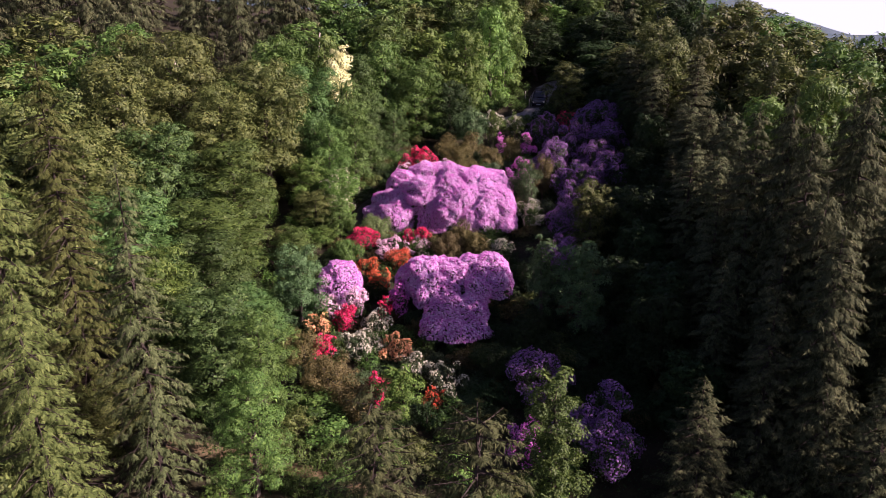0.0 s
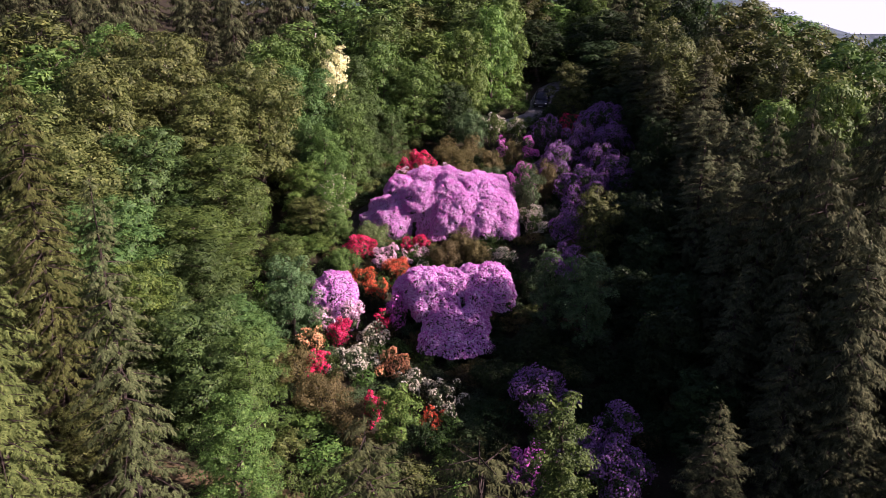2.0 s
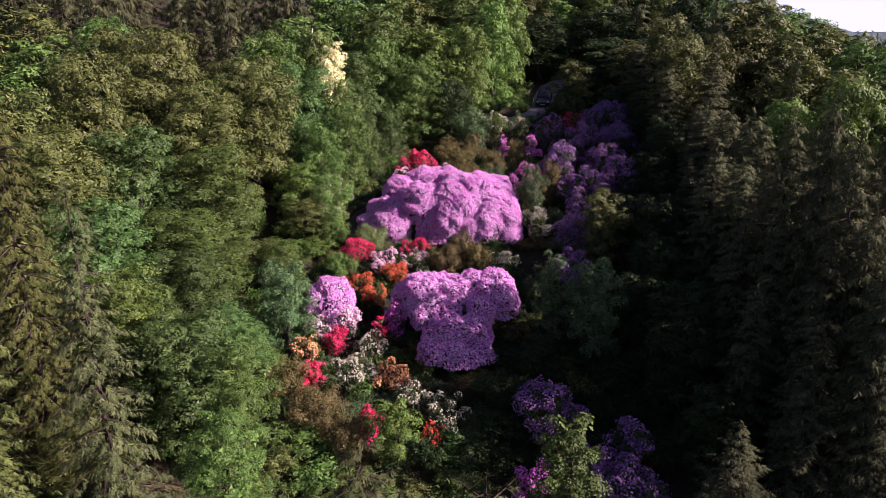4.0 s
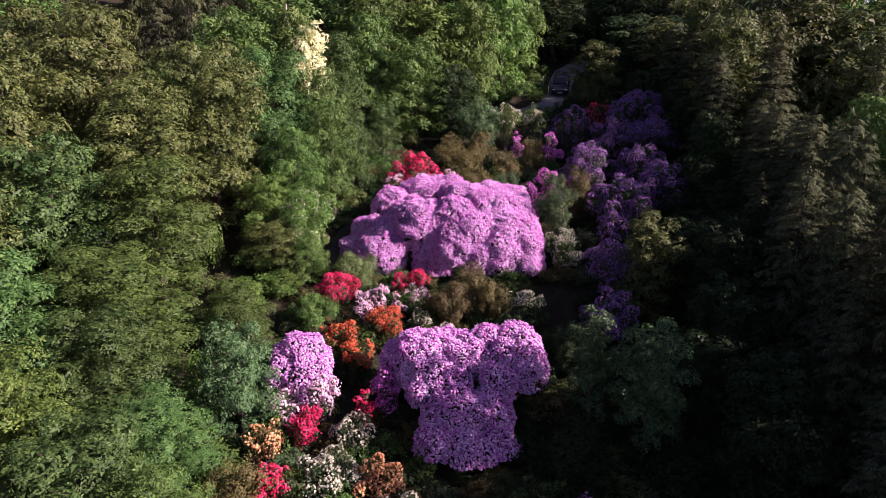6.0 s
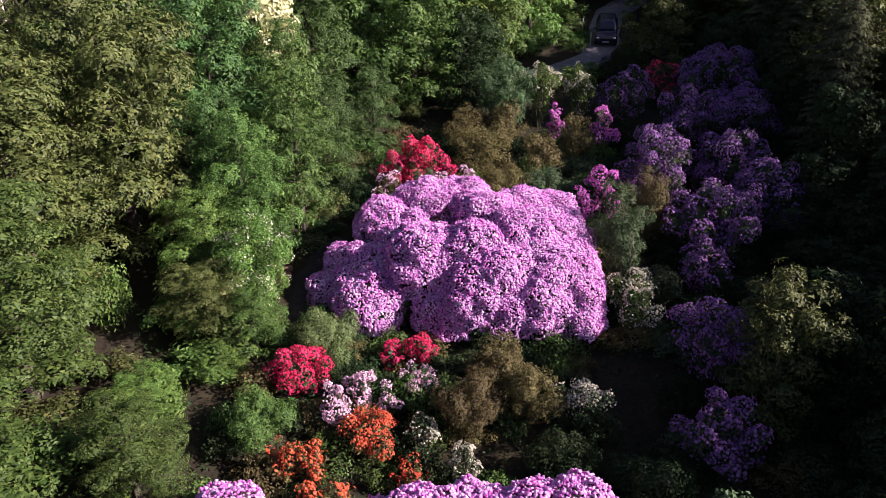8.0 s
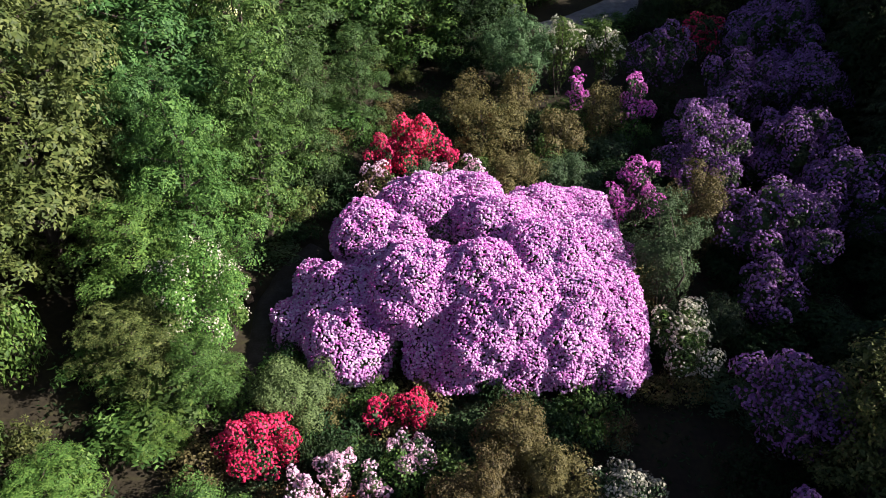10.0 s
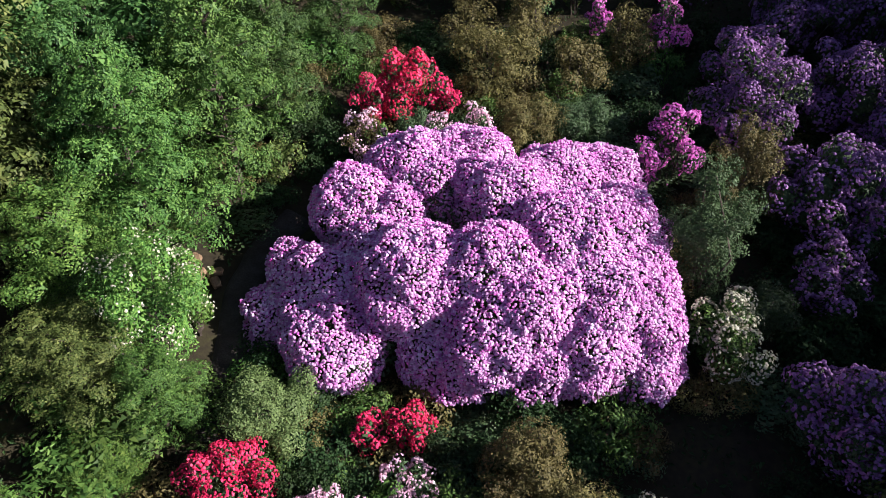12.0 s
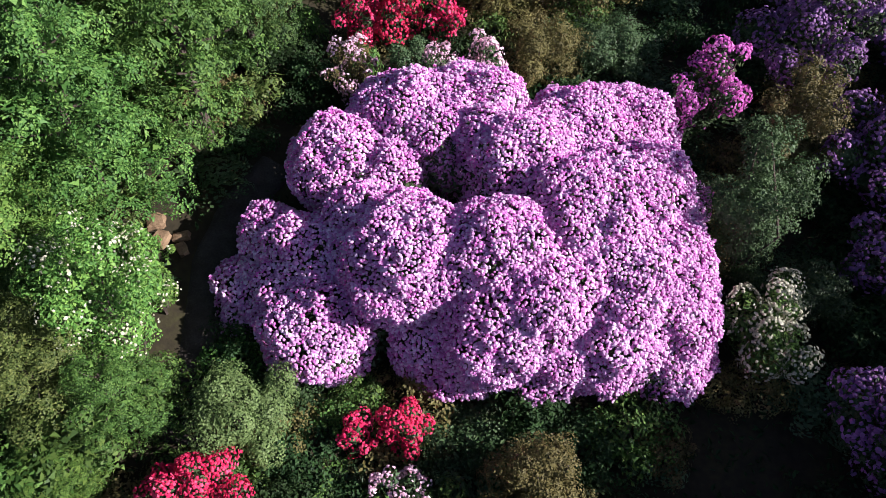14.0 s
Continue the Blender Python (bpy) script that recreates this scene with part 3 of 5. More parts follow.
row(NEAR, [(0, -8.2, 67.6, 8.6, 1.0), (2, -7.2, 71.0, 6.6, 0.8), (0, -10.0, 64.4, 7.2, 0.95), (2, -11.6, 66.0, 9.2, 1.0), (2, -10.6, 61.2, 4.4, 0.7), (0, -8.7, 58.8, 3.0, 0.55),
           (1, -11.5, 61.9, 5.4, 0.85), (1, -9.9, 57.4, 2.3, 0.6), (3, -10.8, 59.2, 3.8, 0.78), (2, -5.2, 76.4, 6.4, 0.9),
           (0, -9.2, 70.6, 9.0, 1.0), (1, -12.0, 54.8, 3.4, 0.75), (0, -11.2, 51.6, 4.2, 0.8)])
row(BROADFINE, [(1, -15.6, 64.6, 12.4, 1.0), (0, -12.6, 69.6, 10.8, 0.95), (5, -18.4, 60.4, 11.2, 1.0), (4, -16.4, 55.4, 8.6, 0.9), (4, -16.8, 49.4, 9.2, 1.0),
                (0, -15.4, 45.2, 6.6, 0.75), (1, -22.6, 63.4, 12.6, 1.05), (4, -20.0, 67.6, 12.6, 1.0), (2, -21.2, 54.0, 10.0, 1.0), (1, -25.2, 57.2, 12.0, 1.0),
                (2, -20.4, 45.0, 9.0, 0.95), (5, -25.0, 49.4, 11.5, 1.0), (0, -12.6, 42.8, 4.6, 0.62), (2, -13.2, 38.0, 7.4, 0.75), (3, -17.0, 40.2, 8.0, 0.8), (0, -9.6, 79.2, 9.8, 0.85)])
row(BROAD, [(4, -16.2, 72.6, 12.4, 1.0), (5, -27.2, 66.0, 13.0, 1.1), (0, -6.6, 83.6, 10.4, 0.9), (4, -2.8, 83.0, 8.8, 0.85),
            # bright kinds by the lane stand in for the haze over far crowns
            (2, 0.8, 83.4, 6.6, 0.75), (3, 2.8, 90.4, 10.6, 0.95), (3, 6.0, 94.6, 11.6, 0.95), (3, 8.2, 100.6, 12.0, 1.0), (3, -12.2, 76.8, 11.2, 0.9),
            (2, 18.5, 94.0, 7.6, 0.9), (5, 14.8, 88.4, 6.6, 0.75), (2, 19.8, 87.0, 8.0, 0.85)])
# right bank: many of these dark trees are added to shade the garden
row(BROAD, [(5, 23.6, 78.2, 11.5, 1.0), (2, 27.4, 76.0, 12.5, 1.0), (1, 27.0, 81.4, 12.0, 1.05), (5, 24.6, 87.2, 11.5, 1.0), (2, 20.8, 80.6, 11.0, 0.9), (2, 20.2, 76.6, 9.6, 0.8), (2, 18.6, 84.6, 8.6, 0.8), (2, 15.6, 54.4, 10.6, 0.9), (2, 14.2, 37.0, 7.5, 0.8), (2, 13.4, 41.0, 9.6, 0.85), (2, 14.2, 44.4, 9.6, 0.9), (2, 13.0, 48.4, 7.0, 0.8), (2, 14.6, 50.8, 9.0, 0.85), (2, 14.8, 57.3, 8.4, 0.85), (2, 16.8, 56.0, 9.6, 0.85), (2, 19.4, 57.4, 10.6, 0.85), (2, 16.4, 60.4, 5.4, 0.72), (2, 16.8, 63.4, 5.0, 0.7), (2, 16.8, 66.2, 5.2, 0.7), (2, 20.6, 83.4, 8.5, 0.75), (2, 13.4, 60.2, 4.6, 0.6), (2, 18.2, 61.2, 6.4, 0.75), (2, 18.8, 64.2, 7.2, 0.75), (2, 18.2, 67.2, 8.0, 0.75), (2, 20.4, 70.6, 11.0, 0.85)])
# the near end of the wood
row(YSPRUCE, [(1, -13.6, 29.9, 17.6, 0.95), (0, -19.0, 29.5, 19.0, 1.05), (0, -24.6, 33.6, 18.5, 1.0), (0, -19.6, 36.0, 17.6, 0.85), (0, -15.4, 24.2, 13.5, 0.9)])
row(NEAR, [(1, -12.4, 20.0, 8.8, 1.1), (3, -17.0, 33.8, 9.0, 1.1), (0, -9.6, 31.6, 6.6, 0.95), (0, -10.4, 36.8, 6.4, 0.98), (1, -9.4, 25.4, 5.4, 0.9), (2, 13.2, 25.6, 7.4, 0.85), (2, 17.0, 25.0, 7.6, 0.9)])
# the dark spruces over the right bank, some added to deepen its shade
row(SPRUCE, [(0, 18.4, 36.4, 13.5, 1.0), (1, 20.8, 38.2, 15.0, 1.0), (0, 22.8, 31.6, 14.0, 1.0), (1, 18.6, 31.4, 12.5, 0.95), (0, 25.8, 34.8, 15.5, 1.0), (0, 19.2, 54.4, 12.5, 1.0), (1, 22.6, 54.6, 14.0, 1.0), (0, 25.4, 53.6, 15.0, 1.0), (0, 18.2, 51.6, 14.8, 0.95), (1, 16.6, 33.0, 12.6, 1.0), (2, 12.8, 31.4, 7.6, 0.9), (1, 18.2, 41.4, 15.5, 0.95),
             (0, 17.6, 44.4, 14.0, 0.95), (1, 16.0, 38.6, 11.2, 0.85), (0, 20.2, 29.0, 12.2, 0.95), (0, 27.0, 46.8, 16.5, 1.0),
             (1, 28.2, 37.0, 16.0, 1.0), (2, 26.6, 56.4, 12.0, 0.9), (0, 20.8, 55.8, 11.0, 0.9), (1, 18.6, 58.0, 9.5, 0.85), (0, 22.4, 58.6, 11.5, 0.9), (0, 25.2, 30.0, 13.5, 1.0), (1, 30.6, 52.2, 16.0, 1.0), (0, 31.4, 42.4, 17.0, 1.0), (2, 24.4, 70.6, 24.0, 2.0), (2, 22.0, 82.6, 14.0, 1.0),
             (1, 33.0, 32.6, 16, 1), (0, 36.2, 47.2, 16.5, 1.0), (1, 35.4, 38.0, 16.5, 1.0), (0, 29.6, 27.6, 14.5, 1.0)])
# a close stand added behind to shade the garden, tops rising away from it
for j in range(11):
    for i in range(3):
        x, y = 19.4 + 4.6 * i + rng.uniform(-0.7, 0.7), 31.6 + 2.25 * j + 1.1 * (i % 2) + rng.uniform(-0.5, 0.5)
        stand(DENSE[(i + j) % 2], x, y, (14.0 if i < 2 and 37.6 < y < 43.4 else 9.8 if i == 0 else 8.4) + 0.22 * (x - 19) - gz(x, y) + rng.uniform(-0.5, 0.4), 1.0)
for j in range(7):  # and a single line added at the clearing's edge to shade the bushes
    y = 55.2 + 2.15 * j + rng.uniform(-0.3, 0.3)
    stand(DENSE[j % 2], 22.2 + rng.uniform(-0.4, 0.4), y, 12.0 - gz(22.2, y) + rng.uniform(-0.3, 0.3), 1.0)
# and a few more, added to shade the purple bushes up the slope
for x, y, h in ((20.8, 72.6, 10.5), (21.6, 75.0, 10.0), (20.6, 78.2, 9.6), (21.8, 80.8, 10.0), (21.2, 85.0, 9.6), (24.2, 83.4, 11.0), (25.0, 72.8, 12.0)):
    stand(DENSE[0], x, y, h, 1.0)
tree = broadleaf(10.5, 1.6, M_CREAMLEAF, 0.26, boughs=16, first=0.52)
place(tree, -10.4, 74.6, 1.0, 0.4, 1.12, label="slender tree with a cream-flowering crown among green trees")

def dead_tree(x, y, H):
    root = new("dead_tree")
    root.location = (x, y, base(x, y))
    part("trunk", limb((0, 0, -0.3), (0.3, 0.1, H), 0.17, 0.07, 0.05, 7, 7), M_PALEBARK, root)
    for k in range(5):
        z, a = H * (0.5 + 0.09 * k), 2.4 * k
        part("branch", limb((0.3 * z / H, 0.1 * z / H, z), (math.cos(a) * 0.9, math.sin(a) * 0.9, z + 0.5), 0.04, 0.012, 0.2, 4, 5), M_PALEBARK, root)
    TREES.append((x, y))
    TREES.append((x + 2.2, y - 3.5))
    return tagged(root, "bare pale trunk of a dead tree", "dead tree")


row(SPRUCEFAR, [(0, -18.0, 128.0, 17.0, 1.0), (1, -22.5, 131.0, 17.5, 1.0), (2, -14.0, 131.5, 16.5, 1.0), (0, -26.5, 127.0, 17.0, 1.0)])
row(BROADFAR, [(2, 31.5, 101.0, 13.6, 1.2), (0, 35.0, 103.0, 13.2, 1.2), (1, 38.6, 101.5, 13.0, 1.2), (1, 42.2, 103.0, 12.2, 1.2), (0, 45.4, 101.0, 11.4, 1.15), (1, 49.0, 103.0, 10.8, 1.15), (3, 52.6, 101.0, 10.0, 1.1), (1, 56.4, 103.0, 9.4, 1.1)])
dead_tree(-29.4, 81.0, 8.5)
dead_tree(-12.9, 77.4, 12.0)
# woods that fill the slopes
def open_ground(x, y):
    if -10.5 < x < 15 and 36 < y < 84 or -9 < x < 12 and y < 40:
        return True
    if 82 < y < 99 and 4.5 < x < 16 or 99 <= y < 107 and abs(x - np.interp(y, [99, 102, 107], [13.2, 14.4, 20])) < 4:
        return True
    return 15 <= x < 22.5 and 56 < y < 86


def fill(x0, x1, y0, y1, gap, pick):
    for j in range(int((y1 - y0) / gap)):
        for i in range(int((x1 - x0) / gap)):
            x = x0 + (i + 0.5 * (j % 2) + rng.uniform(-0.3, 0.3)) * gap
            y = y0 + (j + rng.uniform(-0.3, 0.3)) * gap
            if open_ground(x, y) or any((x - a) ** 2 + (y - b) ** 2 < (0.72 * gap) ** 2 for a, b in TREES):
                continue
            if abs(x) > 0.64 * y + 9 and x < 20:
                continue
            if y < 58 and x > 38 or x > 46 and x < 0.5 * y:
                continue
            kinds, k, h = pick(x, y)
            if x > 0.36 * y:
                top = 18.8 + y * np.interp(x / y, [0.36, 0.38, 0.45, 0.5, 0.56, 0.6], [0.046, 0.038, 0.007, -0.009, -0.018, -0.009]) - rng.uniform(1.0, 4.6)  # tops kept to a skyline by bearing from the camera's start
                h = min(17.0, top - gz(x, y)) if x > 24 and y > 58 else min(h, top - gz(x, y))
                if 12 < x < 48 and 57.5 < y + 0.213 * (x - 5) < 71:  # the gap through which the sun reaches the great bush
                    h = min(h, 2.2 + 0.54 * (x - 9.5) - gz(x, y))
                if kinds is SPRUCEFAR and rng.random() < 0.75:
                    kinds, k = BROADFAR, int(rng.choice([1, 1, 3, 0]))
            wide = rng.uniform(0.9, 1.15) * (0.72 if kinds in (SPRUCE, SPRUCEFAR) else 1.0)
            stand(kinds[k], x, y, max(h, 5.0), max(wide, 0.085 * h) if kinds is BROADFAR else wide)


def far(x, y):
    return y > 82 or abs(x) > 32


def left_wood(x, y):
    broad, spruce = (BROADFAR, SPRUCEFAR) if far(x, y) else (BROAD, SPRUCE)
    if y > 77 and x < -16 or y > 112 or rng.random() < 0.05:
        return spruce, int(rng.integers(3)), rng.uniform(14, 18)
    return broad, int(rng.choice([0, 1, 1, 4 if broad is BROAD else 2, 0])), rng.uniform(8.5, 11.5)


def right_wood(x, y):
    broad, spruce = (BROADFAR, SPRUCEFAR) if far(x, y) else (BROAD, SPRUCE)
    if y < 58:
        return spruce, int(rng.integers(3)), rng.uniform(13, 17)
    if y < 69 and x < 45:
        return broad, int(rng.choice([1, 1, 3])), min(12, max(4.0, 0.5 * (x - 6) - 3))
    if rng.random() < 0.3:
        return spruce, int(rng.integers(3)), rng.uniform(11, 14)
    return broad, int(rng.choice([1, 1, 3, 0])), rng.uniform(8, 11)


def back_wood(x, y):
    if rng.random() < (0.06 if x < 12 else 0.3):
        return SPRUCEFAR, int(rng.integers(3)), rng.uniform(12, 15)
    if y < 112:
        # more bright-leaved trees near the lane, their colour in place of hazy light
        return BROADFAR, int(rng.choice([0, 0, 3, 3, 1]) if x < 10 else rng.choice([0, 2, 1])), rng.uniform(9.5, 12) if x < 10 else rng.uniform(6, 8.5)
    return BROADFAR, int(rng.choice([0, 0, 2, 3, 1])), rng.uniform(10, 13)


fill(-76, -9, 22, 132, 5.7, left_wood)
fill(-9, 42, 84, 150, 5.2, back_wood)
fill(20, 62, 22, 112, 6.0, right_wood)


# ---- shrubs ----
def shrub(name, x, y, r, H, leaf_mat, flower="", cover=0.8, label="", lobes=None, leaf=0.15, head=0.16, dense=48, heads=42, rich=False, category="rhododendron", aspect=0.4, bump=0.12, group="", mass=False):
    """A rounded bush on several stems: stems, foliage and, where it blooms, blossom."""
    root = new(name)
    root.location = (x, y, base(x, y))
    if lobes is None:
        n = max(8, int(8 + r * 5))
        lobes = [(0, 0, H * 0.40, r * 0.55, r * 0.55, H * 0.38)]
        for k in range(n):
            a = 2.4 * k + rng.uniform(-0.5, 0.5) + x
            d = r * math.sqrt((k + 0.5) / n) * rng.uniform(0.7, 1.05)
            q = r * rng.uniform(0.18, 0.40)
            top = H * (rng.uniform(0.8, 1.05) if d < 0.5 * r else rng.uniform(0.5, 0.9))
            lobes.append((math.cos(a) * d, math.sin(a) * d, top - q * 0.9, q, q * rng.uniform(0.8, 1.2), max(q * 0.9, min(top * 0.5, q * 1.15))))
    else:
        lobes = [(a - x, b - y, c - root.location.z, *q) for a, b, c, *q in lobes]
    part("stem", join(*[limb((rng.uniform(-0.15, 0.15) + l[0] * 0.25, rng.uniform(-0.15, 0.15) + l[1] * 0.25, -0.2), l[:3], 0.05, 0.02, 0.12, 3, 4) for l in lobes[: 5 if r < 2 else 40]]), M_BARK, root, kind="stuff")
    up = np.array([0, 0, 1.0])
    if flower:
        P, N = on_mass(lobes, dense, low=-0.7, bump=bump) if mass else on_lobes(lobes, dense, low=-0.7, keep=0.82, bump=bump)
        P, N = P[P[:, 2] > 0.05], N[P[:, 2] > 0.05]
        geo = leaves(P - N * (0.10 if rich else 0.11), N + up * 0.4, leaf, aspect, 0.08, wild=0.6)
    else:  # leafy shoots
        s = leaf * 1.55
        P, N = on_lobes(lobes, 1.3 / (math.pi * s ** 2), low=-0.7, keep=0.82, bump=bump)
        P, N = P[P[:, 2] > 0.05], N[P[:, 2] > 0.05]
        geo = sprays(P + N * rng.normal(size=(len(P), 1)) * 0.35 * s, N + up * 0.35, s, s * 0.5, 11)
    inner = []
    for k, more in ((0.86, 0.5), (0.70, 0.35)):
        Q, M = on_lobes([(l[0] * k, l[1] * k, l[2] * (0.4 + 0.6 * k), l[3] * k, l[4] * k, l[5] * k) for l in lobes], dense * more * (0.75 if flower else 1), low=-0.2, keep=0.7, bump=0.05)
        Q, M = Q[Q[:, 2] > 0.03], M[Q[:, 2] > 0.03]
        inner.append(leaves(Q, M + up * 0.5, leaf * 1.35, 0.6, 0.1, wild=0.5, plain=True))
    core = [ball(l[:3], np.array(l[3:]) * 0.5, 6, 4, 0.07) for l in (lobes if r > 2 else [])]
    geo = join(geo, *inner)
    part("foliage", join(geo, *core), leaf_mat, root, kind="stuff")
    if flower:
        P, N = on_mass(lobes, heads, low=-0.6, bump=bump) if mass else on_lobes(lobes, heads, low=-0.55, keep=0.86, bump=bump)
        val = np.array([noise.noise((p[0] * 1.6 + x, p[1] * 1.6 + y, p[2] * 1.6)) for p in P]) * 1.3 + rng.uniform(-0.35, 0.35, len(P)) + 0.35 * N[:, 2]
        ok = (val > np.quantile(val, 1 - cover)) & (P[:, 2] > 0.15)
        P, N = P[ok], N[ok]
        if rich:
            P = P + N * rng.normal(size=(len(P), 1)) * 0.03
            N = unit(N + up * 1.1)
        heads_ob = part("blossom", trusses(P, N, head, rich), M_FLOWER[flower], root, kind="stuff")
        if rich:
            heads_ob.data.materials.append(M_FLOWER["deep"])
            heads_ob.data.polygons.foreach_set("material_index", np.tile([0] * 5 + [1] * 5, len(P)).astype(np.int32))
    return tagged(root, label, category, group)


BUSH = [
    (-4.2, 61.3, 2.8, 1.5, 1.4, 1.6), (-6.3, 62.5, 2.6, 0.8, 0.9, 1.1), (-5.5, 63.5, 3.5, 1.0, 1.05, 1.2), (-4.3, 62.8, 3.7, 1.25, 1.2, 1.4), (-5.2, 62.4, 3.0, 1.2, 1.1, 1.2),
    (-3.7, 65.5, 4.8, 1.4, 1.35, 1.5), (-2.9, 63.3, 4.5, 1.0, 0.9, 1.5), (-1.7, 62.2, 4.5, 1.75, 1.55, 1.9), (-1.8, 66.9, 5.0, 1.8, 1.6, 1.8),
    (0.0, 67.2, 5.0, 1.7, 1.5, 1.8), (1.2, 65.0, 5.0, 1.4, 1.5, 1.8), (0.5, 62.0, 4.7, 1.55, 1.35, 1.9), (0.5, 60.8, 3.4, 1.45, 1.2, 1.8), (1.6, 61.2, 3.9, 1.5, 1.4, 1.9),
    (-1.3, 60.8, 2.4, 0.85, 0.7, 1.0), (-0.4, 60.2, 1.9, 0.75, 0.6, 0.9), (3.0, 66.6, 4.6, 1.75, 1.6, 1.8), (4.5, 67.2, 4.3, 1.55, 1.4, 1.7), (2.9, 63.3, 4.7, 1.95, 1.8, 1.9),
    (4.4, 64.2, 4.3, 1.8, 1.9, 1.9), (3.7, 61.8, 3.8, 1.8, 1.6, 2.0), (5.0, 62.4, 3.6, 1.35, 1.5, 1.8), (5.2, 61.3, 2.9, 1.2, 1.1, 1.6), (5.2, 60.5, 2.0, 0.9, 0.8, 1.2),
    (3.3, 60.7, 3.0, 1.3, 1.1, 1.6), (1.9, 60.4, 2.7, 1.1, 0.9, 1.4), (-1.2, 65.9, 4.7, 1.2, 0.9, 1.6), (2.2, 65.4, 4.7, 1.4, 1.3, 1.7), (-2.3, 64.7, 4.4, 0.9, 0.8, 1.5), (0.4, 65.6, 4.8, 1.0, 0.9, 1.7),
]
shrub("rhododendron", 0, 62.5, 6, 5, M_RHODO, "pink", 0.95, "huge domed rhododendron covered in lilac-pink blossom", lobes=knuckled(BUSH, 1.15, 0.3, 0.7), leaf=0.12, head=0.1, dense=110, heads=195, bump=0.07, rich=True, mass=True)

